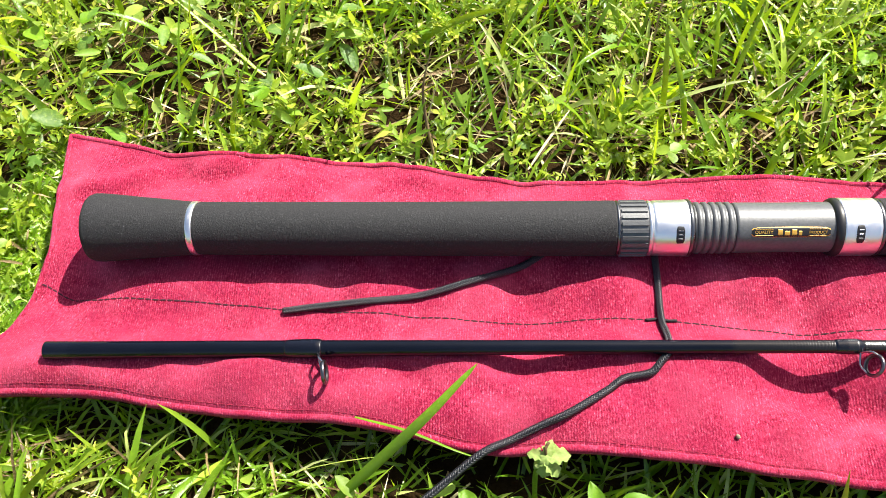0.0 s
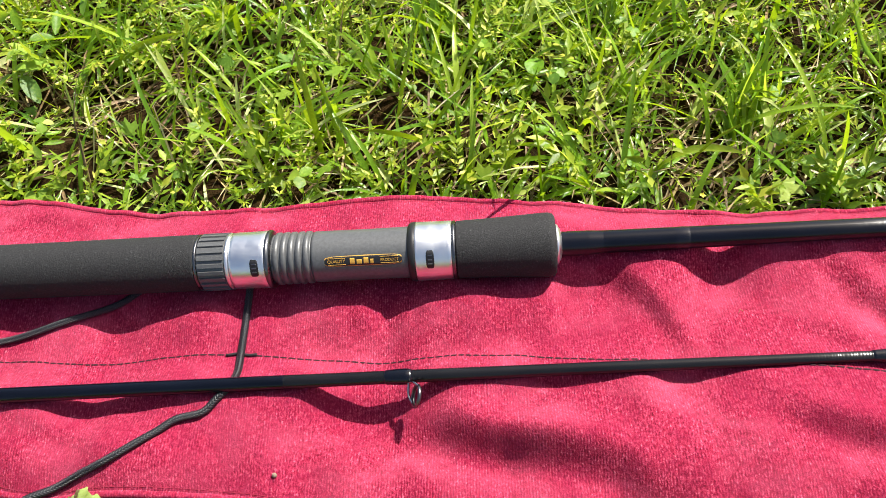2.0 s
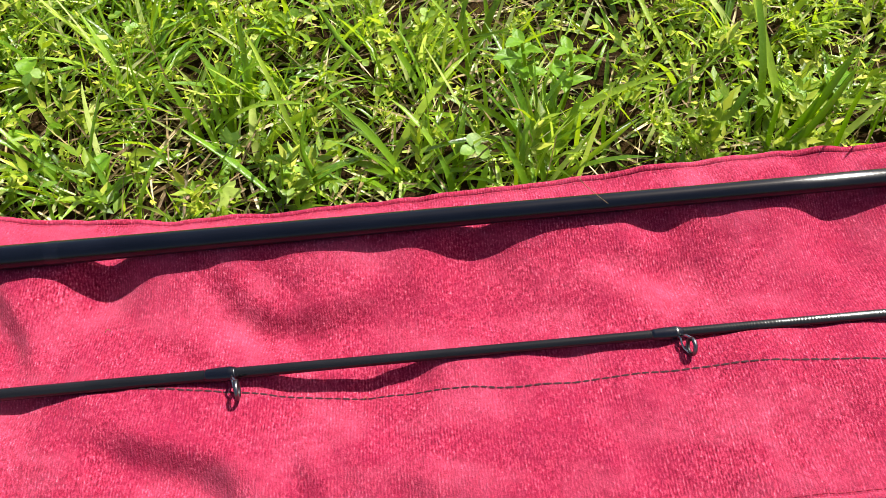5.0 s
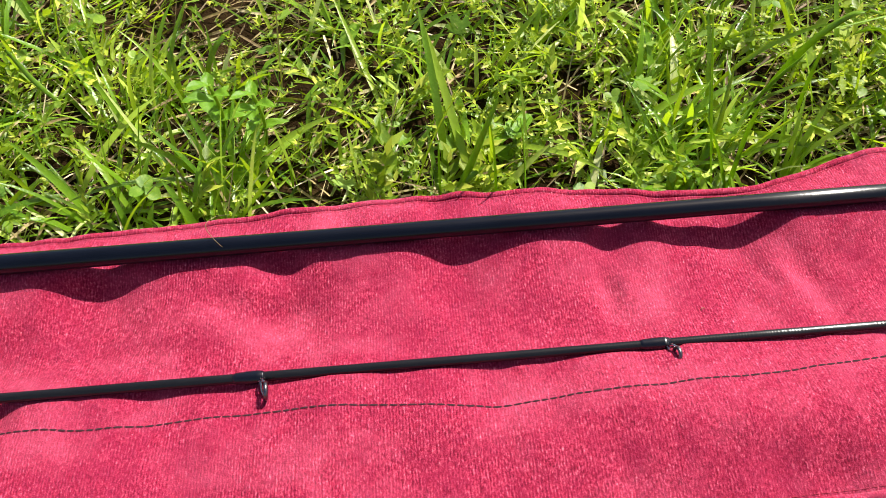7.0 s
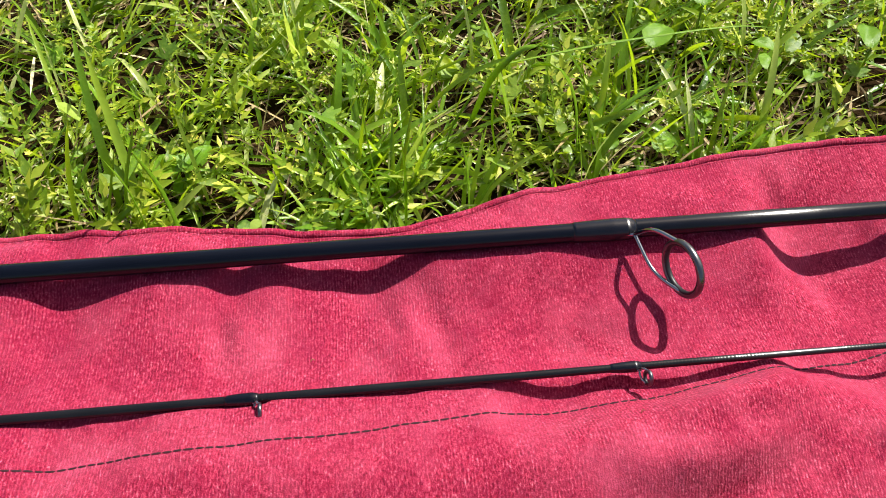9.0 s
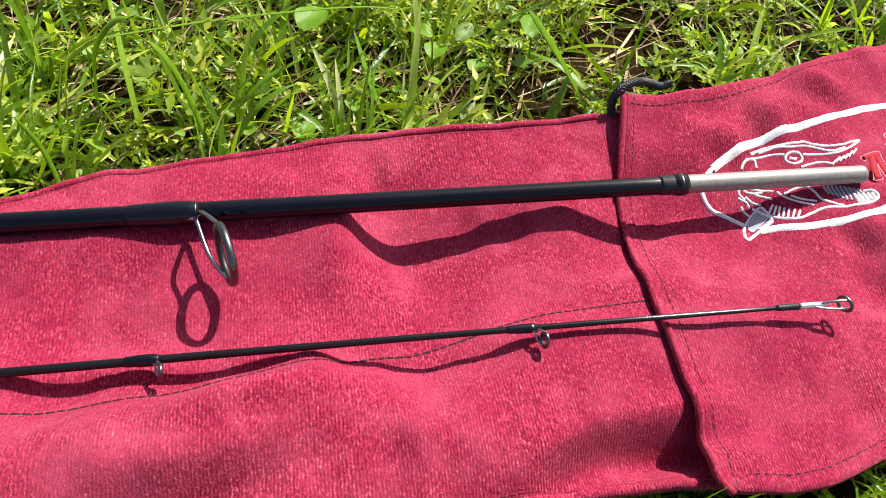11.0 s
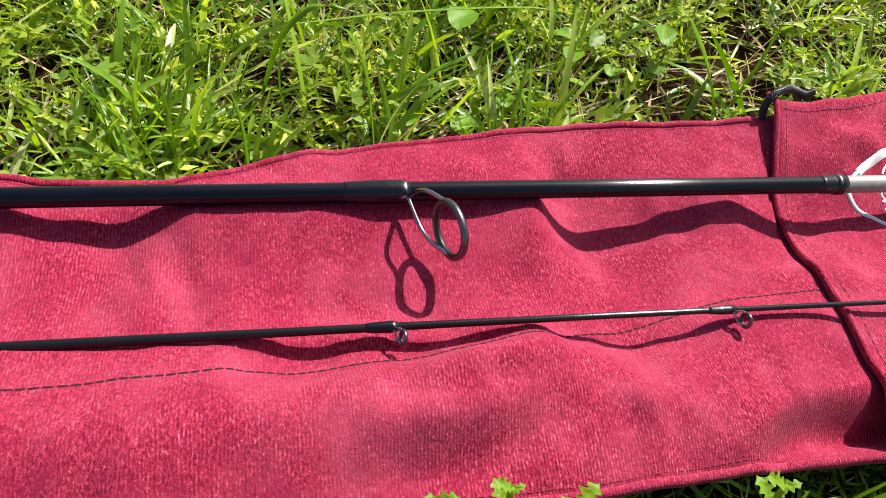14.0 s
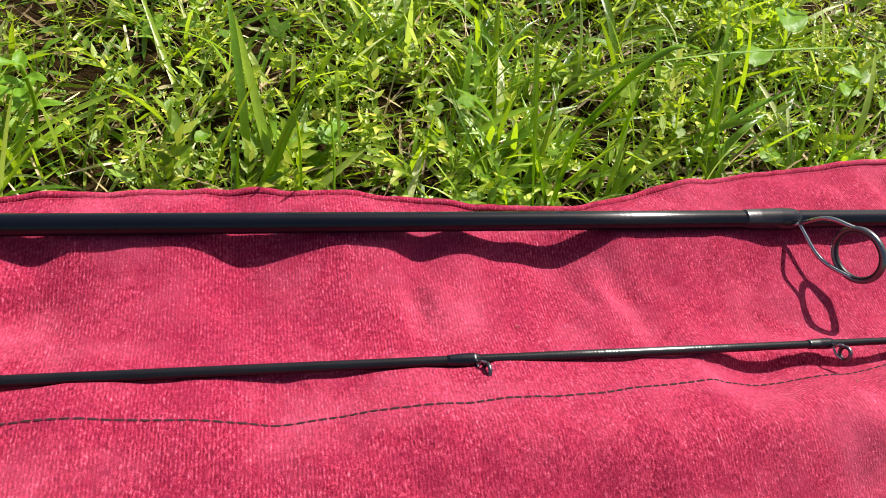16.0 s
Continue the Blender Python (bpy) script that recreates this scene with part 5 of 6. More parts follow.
# a round leaf cut into toothed lobes
LOBED = np.concatenate([[(0, 0, 0)], np.stack([0.35 + _r * np.cos(_a), _r * np.sin(_a), 0.10 * _r ** 2], -1)])
LOBED_TRI = np.array([(0, k, k + 1) for k in range(1, 21)])


def patches(x, y, cell, seed, low, high):
    """How thickly a kind of plant grows: 0 to 1, in patches about cell metres wide."""
    f = 0.65 * soft_noise(x, y, cell, seed) + 0.35 * soft_noise(x, y, cell * 0.4, seed + 50)
    return np.clip((f - low) / (high - low), 0, 1)


def sown(rng, box, per_area, pad, cell=0.08, seed=20, low=0.3, high=0.6, bare=0.86, along=None):
    """Roots of one kind over a field: in its own patches, thinned in the bare spots, none under the cloth. along: its share along x."""
    x0, x1, y0, y1, dens = box
    n = int((x1 - x0) * (y1 - y0) * dens * per_area)
    x, y = rng.uniform(x0, x1, n), rng.uniform(y0, y1, n)
    open_soil = patches(x, y, 0.030, 90, 0.49, 0.60) * np.clip(0.55 + 1.5 * (x + 0.05), 0.55, 1)
    keep = ~in_cloth(x, y, pad) & (rng.rand(n) < patches(x, y, cell, seed, low, high)) & (rng.rand(n) > bare * open_soil)
    if along:
        keep &= rng.rand(n) < np.interp(x, *along)
    return x[keep], y[keep]


# how the mix of plants changes along the bag
GRASSY = ((-0.4, -0.1, 0.15, 0.55, 0.65, 0.95, 1.05, 1.3), (0.80, 0.85, 0.9, 0.95, 0.75, 0.75, 0.6, 0.6))
HERBY = ((-0.4, -0.05, 0.15, 0.5, 0.62, 0.95, 1.1, 1.3), (0.85, 0.6, 0.45, 0.4, 1.0, 0.9, 0.7, 0.4))
LEAFY = ((-0.4, -0.1, 0.1, 0.3, 0.5, 0.75, 0.9, 1.12, 1.3), (1.0, 0.7, 0.5, 0.8, 0.5, 0.5, 1.0, 1.0, 0.4))


def turned_off(rng, x, y, yaw, reach):
    """Directions that keep a plant from lying over the cloth."""
    hit = in_cloth(x + np.cos(yaw) * reach, y + np.sin(yaw) * reach, 0.004) | in_cloth(x + np.cos(yaw) * reach / 2, y + np.sin(yaw) * reach / 2, 0.004)
    return np.where(hit, np.where(y > 0.26, 1.57, -1.57) + rng.normal(0, 0.45, len(x)), yaw)


def edge_blades(rng, x, y):
    """Low blades that stay beneath the overhang of the cloth."""
    v, q = blade_field(rng, x, y, (0.012, 0.034), (0.0012, 0.0026), 3, (0.9, 0.4), (0.5, 0.3), 1.0)
    inside = in_cloth(v[:, 0], v[:, 1], 0.004)
    v[:, 2] = np.where(inside, np.minimum(v[:, 2], GROUND_Z + np.where(np.abs(v[:, 0] - 1.07) < 0.05, 0.001, 0.014)), v[:, 2])
    return v, q


def tufts(rng, box, per_area, blades, length, width, seed):
    """Grass in tufts: blades from one root that fan out round a common lean."""
    tx, ty = sown(rng, box, per_area, 0.006, 0.10, seed, 0.32, 0.62, along=GRASSY)
    k = rng.randint(blades[0], blades[1], len(tx))
    lead = np.where(rng.rand(len(tx)) < 0.5, rng.uniform(0, 6.28, len(tx)), rng.normal(math.radians(60), 1.3, len(tx)))
    x, y, way = np.repeat(tx, k), np.repeat(ty, k), np.repeat(lead, k)
    n = len(x)
    x, y = x + rng.normal(0, 0.0035, n), y + rng.normal(0, 0.0035, n)
    keep = ~in_cloth(x, y, 0.003)
    x, y, way = x[keep], y[keep], way[keep] + rng.normal(0, 0.8, keep.sum())
    return blade_field(rng, x, y, length, width, 5, (0.62, 0.36), (0.75, 0.5), ways=way)


def bedstraw(rng, box, per_area):
    """Leaning stems with whorls of narrow leaves."""
    x, y = sown(rng, box, per_area, 0.008, 0.09, 31, 0.30, 0.56, along=HERBY)
    n = len(x)
    yaw = turned_off(rng, x, y, np.where(rng.rand(n) < 0.55, rng.normal(2.3, 0.6, n), rng.uniform(0, 6.28, n)), 0.035)
    rise = rng.uniform(0.35, 1.25, n)
    ln = rng.uniform(0.020, 0.052, n)
    z0 = GROUND_Z + rng.uniform(0.0, 0.010, n)
    size = rng.uniform(0.0036, 0.0076, n)
    leaves = []
    for node in range(5):
        f = 0.30 + 0.70 * node / 4
        at = np.stack([x + np.cos(yaw) * np.cos(rise) * ln * f, y + np.sin(yaw) * np.cos(rise) * ln * f, z0 + np.sin(rise) * ln * f], -1)
        spin = rng.uniform(0, 6.28, n)
        for j in range(5 if node < 4 else 6):
            leaves.append(leaf_field(at, spin + j * 1.22 + rng.normal(0, 0.2, n), rng.normal(0.25 + 0.35 * f, 0.3, n), rng.normal(0, 0.5, n), size * (1.1 - 0.45 * f) * rng.uniform(0.8, 1.2, n), rng.uniform(0.40, 0.75, n), SLIVER, SLIVER_TRI))
    stems = blade_field(rng, x, y, (0.020, 0.048), (0.0008, 0.0013), 3, (0.75, 0.2), (0.1, 0.1), ways=yaw)
    return leaves, stems


def fronds(rng, box, per_area):
    """Feathery leaves: pairs of slim leaflets along a midrib."""
    x, y = sown(rng, box, per_area, 0.010, 0.07, 42, 0.36, 0.58, along=HERBY)
    n = len(x)
    yaw = turned_off(rng, x, y, rng.uniform(0, 6.28, n), 0.03)
    rise = rng.uniform(0.1, 1.1, n)
    ln = rng.uniform(0.016, 0.040, n)
    z0 = GROUND_Z + rng.uniform(0.0, 0.020, n)
    out = []
    for k in range(7):
        f = (k + 1) / 7
        at = np.stack([x + np.cos(yaw) * np.cos(rise) * ln * f, y + np.sin(yaw) * np.cos(rise) * ln * f, z0 + np.sin(rise) * ln * f], -1)
        for sgn in (1, -1):
            out.append(leaf_field(at, yaw + sgn * (1.0 - 0.5 * f) + rng.normal(0, 0.25, n), rise * 0.5 + rng.normal(0, 0.35, n), rng.normal(0, 0.5, n), ln * rng.uniform(0.20, 0.36, n), np.full(n, 0.55), SLIVER, SLIVER_TRI))
    return out


def trefoils(rng, box, per_area):
    """Clover: three round leaflets on a thin stalk."""
    x, y = sown(rng, box, per_area, 0.010, 0.08, 53, 0.42, 0.60, along=LEAFY)
    n = len(x)
    h = GROUND_Z + rng.uniform(0.008, 0.040, n)
    turn, size, tip_to = rng.uniform(0, 6.28, n), rng.uniform(0.0042, 0.0088, n), rng.normal(0.12, 0.4, n)
    out = []
    for k in range(3):
        out.append(leaf_field(np.stack([x, y, h], -1), turn + k * 2.1 + rng.normal(0, 0.12, n), tip_to + rng.normal(0, 0.2, n), rng.normal(0, 0.3, n), size, rng.uniform(0.95, 1.25, n)))
    return out


def grass():
    rng = np.random.RandomState(11)
    fine, tall, wide, straw, clover, weed, herb, bloom = [], [], [], [], [], [], [], []
    for box in FIELDS:
        main = box[2] > 0.25
        # dead litter and stubble on the soil
        x, y = sown(rng, box, 9000, 0.002, 0.06, 64, 0.20, 0.5, 0.0)
        straw.append(blade_field(rng, x, y, (0.012, 0.055), (0.0007, 0.0024), 3, (1.38, 0.16), (0.15, 0.15), lift=rng.uniform(0, 0.010, len(x))))
        x, y = sown(rng, box, 4200, 0.003, 0.08, 65, 0.35, 0.6, 0.0)
        straw.append(blade_field(rng, x, y, (0.020, 0.060), (0.0007, 0.0018), 3, (0.95, 0.4), (0.4, 0.3)))
        if main:
            x, y = sown(rng, box, 5000, 0.003, 0.06, 66, 0.30, 0.55, 0.0, along=((1.12, 1.20, 1.6), (0.0, 1.0, 1.0)))
            straw.append(blade_field(rng, x, y, (0.020, 0.060), (0.0010, 0.0024), 3, (1.15, 0.3), (0.3, 0.3)))
        # low growth
        x, y = sown(rng, box, 14000 if main else 8000, 0.001, 0.07, 21, 0.15, 0.45, 0.5)
        fine.append(blade_field(rng, x, y, (0.014, 0.046), (0.0015, 0.0036), 3, (0.95, 0.40), (0.6, 0.5)))
        tall.append(tufts(rng, box, 3400 if main else 1200, (4, 10), (0.026, 0.072), (0.0018, 0.0048), 22))
        tall.append(tufts(rng, box, 1100, (4, 9), (0.024, 0.062), (0.0013, 0.0028), 23))
        x, y = sown(rng, box, 2100 if main else 250, 0.008, 0.12, 24, 0.35, 0.62, along=GRASSY)
        wide.append(blade_field(rng, x, y, (0.045, 0.100), (0.0032, 0.0062), 7, (0.60, 0.35), (0.75, 0.5)))
        x, y = sown(rng, box, 900 if main else 100, 0.008, 0.09, 27, 0.40, 0.60)
        wide.append(blade_field(rng, x, y, (0.040, 0.080), (0.0030, 0.0056), 6, (0.30, 0.20), (0.45, 0.3)))
        leaves, stems = bedstraw(rng, box, 5200 if main else 900)
        weed += leaves
        tall.append(stems)
        weed += fronds(rng, box, 4200 if main else 1600)
        clover += trefoils(rng, box, 1000)
        x, y = sown(rng, box, 1500, 0.012, 0.07, 75, 0.36, 0.6, along=LEAFY)
        n = len(x)
        clover.append(leaf_field(np.stack([x, y, GROUND_Z + rng.uniform(0.004, 0.034, n)], -1), rng.uniform(0, 6.28, n), rng.normal(0.35, 0.35, n), rng.normal(0, 0.4, n), rng.uniform(0.007, 0.019, n), rng.uniform(0.30, 0.8, n)))
        if main:
            x, y = sown(rng, (-0.5, -0.05, 0.37, 0.75, 1.0), 2600, 0.014, 0.05, 79, 0.35, 0.6, 0.3)
            n = len(x)
            clover.append(leaf_field(np.stack([x, y, GROUND_Z + rng.uniform(0.010, 0.048, n)], -1), rng.uniform(0, 6.28, n), rng.normal(0.4, 0.35, n), rng.normal(0, 0.4, n), rng.uniform(0.010, 0.024, n), rng.uniform(0.35, 0.75, n)))
        x, y = sown(rng, box, 900, 0.014, 0.08, 86, 0.44, 0.62)
        n = len(x)
        herb.append(leaf_field(np.stack([x, y, GROUND_Z + rng.uniform(0.008, 0.036, n)], -1), rng.uniform(0, 6.28, n), rng.normal(0.25, 0.35, n), rng.normal(0, 0.35, n), rng.uniform(0.0055, 0.0115, n), rng.uniform(0.8, 1.1, n), LOBED, LOBED_TRI))
        x, y = sown(rng, box, 420 if main else 0, 0.02, 0.06, 97, 0.45, 0.62)
        for k in range(5):
            n = len(x)
            bloom.append(leaf_field(np.stack([x, y, GROUND_Z + 0.026 + 0.010 * np.sin(x * 900)], -1), np.full(n, k * 1.257) + x * 700, rng.normal(0.3, 0.2, n), np.zeros(n), rng.uniform(0.0015, 0.0026, n), np.full(n, 1.0), SLIVER, SLIVER_TRI))
    # long crossing blades south of the bag
    for count, length, width, lean in ((3000, (0.045, 0.100), (0.0022, 0.0046), (1.00, 0.3)), (1500, (0.030, 0.060), (0.0030, 0.0060), (0.70, 0.3))):
        x, y = sown(rng, (-0.5, 0.30, -0.06, 0.185, 1.0), count, 0.003, 0.05, 28, 0.25, 0.55, 0.5)
        wide.append(blade_field(rng, x, y, length, width, 6, lean, (0.6, 0.4)))
    # short flattened grass along the edges of the bag, partly under it
    for _ in range(2):
        x = rng.uniform(-0.26, 1.28, 4500)
        side = rng.rand(4500) < 0.42
        y = np.where(side, south(x) + rng.uniform(-0.035, 0.016, 4500), north(x) + rng.uniform(-0.012, 0.015, 4500))
        fine.append(edge_blades(rng, x, y))
    yy = rng.uniform(0.19, 0.40, 5000)
    fine.append(edge_blades(rng, -0.225 + rng.uniform(-0.05, 0.012, 5000), yy))
    # the lawn goes on around, coarser and thinner
    x, y = rng.uniform(-2.4, 3.6, 17000), rng.uniform(-2.2, 2.9, 17000)
    keep = (x < -0.60) | (x > 1.78) | (y < -0.11) | (y > 0.76)
    tall.append(blade_field(rng, x[keep], y[keep], (0.04, 0.10), (0.004, 0.009), 3, (0.8, 0.4), (0.7, 0.4)))
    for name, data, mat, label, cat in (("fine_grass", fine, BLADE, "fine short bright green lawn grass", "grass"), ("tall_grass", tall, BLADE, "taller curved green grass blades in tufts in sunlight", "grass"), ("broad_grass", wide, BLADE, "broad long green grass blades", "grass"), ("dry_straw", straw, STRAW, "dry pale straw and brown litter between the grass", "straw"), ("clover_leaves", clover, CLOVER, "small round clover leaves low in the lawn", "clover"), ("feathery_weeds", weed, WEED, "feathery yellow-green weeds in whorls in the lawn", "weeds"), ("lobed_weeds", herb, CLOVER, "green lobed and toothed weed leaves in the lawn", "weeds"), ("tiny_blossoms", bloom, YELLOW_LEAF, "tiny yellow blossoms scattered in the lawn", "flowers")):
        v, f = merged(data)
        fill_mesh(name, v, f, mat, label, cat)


grass()


# ---- single plants that stand out ----
def grass_blade(points, width, material, label, name="grass_blade"):
    """One long blade: a keeled ribbon that narrows to its tip."""
    pts = smooth_path(points, 0.004)
    side, up = frames_along(pts)
    s = np.linspace(0, 1, len(pts))
    w = width * 0.5 * np.clip(0.6 + 1.5 * s, 0, 1) * np.sqrt(np.clip(1 - s ** 3, 0.003, 1))
    roll = 0.5 * np.sin(points[0][0] * 91 + points[0][1] * 57)
    c = math.cos(roll), math.sin(roll)
    across = side * c[0] + up * c[1]
    keel = up * c[0] - side * c[1]
    rows = [pts - across * w[:, None] + keel * (w * 0.35)[:, None], pts, pts + across * w[:, None] + keel * (w * 0.35)[:, None]]
    rows += [r - keel * 0.00018 for r in rows]
    n = len(pts)
    faces = []
    for a, b in ((0, 1), (1, 2), (5, 4), (4, 3), (3, 0), (2, 5)):
        for i in range(n - 1):
            faces.append((a * n + i, a * n + i + 1, b * n + i + 1, b * n + i))
    ob = placed(mesh_of(name, np.concatenate(rows), faces), name, material)
    return tagged(ob, label, "grass" if name == "grass_blade" else "stalk", "single blades in the lawn")


def leaf_mesh(bm, base, size, aspect, yaw, pitch, curl=0.25, lobes=0.0):
    """A broad leaf with a sunk midrib, drooping tip and wavy rim, cut into lobes if asked."""
    m = pose(*base, 0, -pitch, yaw)
    nu, nv = (22 if lobes else 10), 6
    grid = []
    for i in range(nu + 1):
        f = i / nu
        half = aspect * size * 0.5 * math.sin(math.pi * min(1, f * 0.94 + 0.05)) ** 0.7 * (1 - lobes * (0.5 + 0.5 * math.cos(f * 20)))
        row = []
        for j in range(nv + 1):
            g = 2 * j / nv - 1
            z = size * (0.16 * abs(g) ** 1.3 * half / (size * 0.5 + 1e-9) - curl * f * f) + 0.03 * size * math.sin(f * 9 + g * 4)
            row.append(bm.verts.new(m @ Vector((size * f, half * g, z))))
        grid.append(row)
    for i in range(nu):
        for j in range(nv):
            bm.faces.new((grid[i][j], grid[i + 1][j], grid[i + 1][j + 1], grid[i][j + 1]))
    return bm


def stem_to(bm, base, top, r=0.0006):
    mid = ((base[0] + top[0]) / 2 + 0.003, (base[1] + top[1]) / 2, (base[2] + top[2]) / 2 + 0.002)
    return tube(smooth_path([base, mid, top], 0.004), [r] * len(smooth_path([base, mid, top], 0.004)), 5, bm)


def broad_leaf(at, size, aspect, yaw, pitch, label, material=None):
    e = thing("broad_leaf", label, "leaf", (0, 0, 0), "single leaves in the lawn")
    a = radians(yaw)
    base = (at[0] - math.cos(a) * size * 0.5, at[1] - math.sin(a) * size * 0.5, at[2] - size * 0.3 * math.sin(radians(pitch)))
    part("leaf_blade", leaf_mesh(bmesh.new(), base, size, aspect, yaw, pitch), material or BRIGHT_LEAF, e)
    part("leaf_stalk", stem_to(bmesh.new(), (base[0] - 0.004, base[1] + 0.003, GROUND_Z - 0.002), base), WEED, e)


def leafy_shoot(root, height, leaves, label, scale=1.0, lobes=0.0):
    e = thing("leafy_shoot", label, "weed", (0, 0, 0), "young shoots in the lawn")
    top = (root[0] + 0.002, root[1], root[2] + height)
    part("stem", stem_to(bmesh.new(), root, top, 0.0011), WEED, e)
    rnd = random.Random(int(root[0] * 5000) + leaves)
    for k in range(leaves):
        f = 0.45 + 0.55 * k / (leaves - 1)
        base = (root[0] + 0.002 * f, root[1], root[2] + height * f)
        part("leaf", leaf_mesh(bmesh.new(), base, scale * rnd.uniform(0.011, 0.017), rnd.uniform(0.4, 0.65) * (1 + lobes), k * 137 + rnd.uniform(-20, 20), 8 + 30 * f, 0.3, lobes), BRIGHT_LEAF, e)


grass_blade([(-0.0520, 0.1550, -0.0120), (-0.0240, 0.1670, 0.0180), (-0.0050, 0.1770, 0.0360), (0.0150, 0.1950, 0.0460)], 0.0048, BLADE, "broad bright green grass blade leaning over the hem", "grass_blade")
grass_blade([(-0.0410, 0.1930, 0.0010), (-0.0170, 0.1860, 0.0020), (0.0030, 0.1790, -0.0010), (0.0150, 0.1760, -0.0040)], 0.0016, BLADE, "thin yellow-green grass blade lying along the hem", "grass_blade")
grass_blade([(-0.0130, 0.3740, -0.0250), (-0.0190, 0.3970, -0.0080), (-0.0200, 0.4090, 0.0080), (-0.0140, 0.4230, 0.0260)], 0.0022, STRAW, "dry brown grass stalk standing in the lawn", "dry_stalk")
grass_blade([(0.1460, 0.4490, -0.0120), (0.1550, 0.4480, 0.0120), (0.1690, 0.4600, 0.0320)], 0.0034, BLADE, "pale grass blade catching the sun", "grass_blade")
grass_blade([(-0.1760, 0.3970, -0.0300), (-0.1740, 0.4120, 0.0000), (-0.1710, 0.4350, 0.0300), (-0.1690, 0.4540, 0.0450)], 0.0026, BLADE, "upright green grass blade", "grass_blade")
grass_blade([(0.3980, 0.3470, -0.0220), (0.3790, 0.3610, -0.0100), (0.3580, 0.3720, 0.0040)], 0.0046, BLADE, "broad pale green grass blade lying across the lawn", "grass_blade")
grass_blade([(0.2300, 0.3810, -0.0260), (0.2250, 0.3910, -0.0150), (0.2200, 0.4000, -0.0060), (0.1840, 0.4200, 0.0120)], 0.0028, BLADE, "bent green grass blade", "grass_blade")
grass_blade([(0.2440, 0.4110, -0.0200), (0.2510, 0.4100, 0.0040), (0.2560, 0.4080, 0.0240)], 0.0036, BLADE, "cut upright green grass blade", "grass_blade")
grass_blade([(0.3330, 0.3960, -0.0240), (0.3350, 0.3970, 0.0100), (0.3370, 0.4010, 0.0400)], 0.0022, BLADE, "thin dark green upright grass blade", "grass_blade")
grass_blade([(0.4240, 0.3420, -0.0300), (0.4240, 0.3440, -0.0100), (0.4220, 0.3440, 0.0120), (0.4280, 0.3540, 0.0300)], 0.0036, BLADE, "upright green grass blade beside the hem", "grass_blade")
grass_blade([(0.4050, 0.3380, -0.0280), (0.4080, 0.3410, -0.0120), (0.4110, 0.3460, 0.0060)], 0.0034, BLADE, "upright green grass blade beside the hem", "grass_blade")
grass_blade([(0.4950, 0.3700, -0.0260), (0.5010, 0.3730, 0.0000), (0.5080, 0.3790, 0.0240)], 0.0026, BLADE, "upright green grass blade", "grass_blade")
grass_blade([(0.6550, 0.3420, -0.0280), (0.6550, 0.3460, -0.0080), (0.6560, 0.3490, 0.0120)], 0.004, BLADE, "pale green grass blade beside the hem", "grass_blade")
grass_blade([(0.6610, 0.3400, -0.0240), (0.6680, 0.3420, -0.0120), (0.6790, 0.3450, -0.0040)], 0.0036, BLADE, "green grass blade leaning along the hem", "grass_blade")
grass_blade([(0.4510, 0.4150, 0.0000), (0.4400, 0.4210, 0.0120), (0.4310, 0.4270, 0.0300)], 0.003, BLADE, "curved green grass blade in the lawn", "grass_blade")
grass_blade([(0.6600, 0.3380, -0.0220), (0.6670, 0.3350, 0.0000), (0.6740, 0.3360, 0.0200), (0.6800, 0.3380, 0.0360)], 0.004, BLADE, "tall green grass blade casting a shadow on the hem", "grass_blade")
grass_blade([(0.7960, 0.3370, -0.0240), (0.7900, 0.3410, 0.0080), (0.7860, 0.3530, 0.0440), (0.7850, 0.3650, 0.0660)], 0.002, BLADE, "tall thin green grass stem beside the bag", "grass_blade")
grass_blade([(0.8420, 0.4000, -0.0200), (0.8510, 0.3880, 0.0220), (0.8660, 0.3840, 0.0420), (0.8820, 0.3850, 0.0400)], 0.004, BLADE, "arching green grass blade", "grass_blade")
grass_blade([(0.8970, 0.3730, -0.0260), (0.8890, 0.3690, 0.0200), (0.8800, 0.3710, 0.0380), (0.8710, 0.3760, 0.0380), (0.8670, 0.3800, 0.0320)], 0.004, BLADE, "arching green grass blade", "grass_blade")
grass_blade([(0.9060, 0.3720, -0.0260), (0.8940, 0.3700, 0.0240), (0.8890, 0.3720, 0.0480)], 0.0024, BLADE, "thin upright grass blade with a dark edge", "grass_blade")
grass_blade([(0.8580, 0.3880, 0.0300), (0.9090, 0.3940, 0.0340), (0.9690, 0.3990, 0.0360), (0.9980, 0.4050, 0.0300)], 0.0013, BRIGHT_LEAF, "long thin grass blade lying level over the lawn", "grass_blade")
grass_blade([(0.8990, 0.3830, -0.0260), (0.9130, 0.3850, -0.0100), (0.9270, 0.3850, 0.0060), (0.9470, 0.3860, 0.0180)], 0.0044, BLADE, "broad green grass blade leaning away", "grass_blade")
grass_blade([(0.9860, 0.3900, -0.0260), (0.9790, 0.4030, -0.0120), (0.9730, 0.4270, 0.0040)], 0.0038, BLADE, "upright green grass blade", "grass_blade")
grass_blade([(1.1190, 0.3940, -0.0260), (1.0940, 0.3920, 0.0060), (1.0740, 0.3930, 0.0300)], 0.0056, BLADE, "broad green grass blade with a blunt tip", "grass_blade")
grass_blade([(0.8560, 0.3840, -0.0300), (0.8500, 0.3750, 0.0060), (0.8520, 0.3760, 0.0340)], 0.0028, BLADE, "upright green grass blade", "grass_blade")
grass_blade([(0.6670, 0.3500, -0.0220), (0.6750, 0.3470, 0.0080), (0.6860, 0.3520, 0.0360)], 0.0048, BLADE, "broad yellow-green grass blade at the hem", "grass_blade")
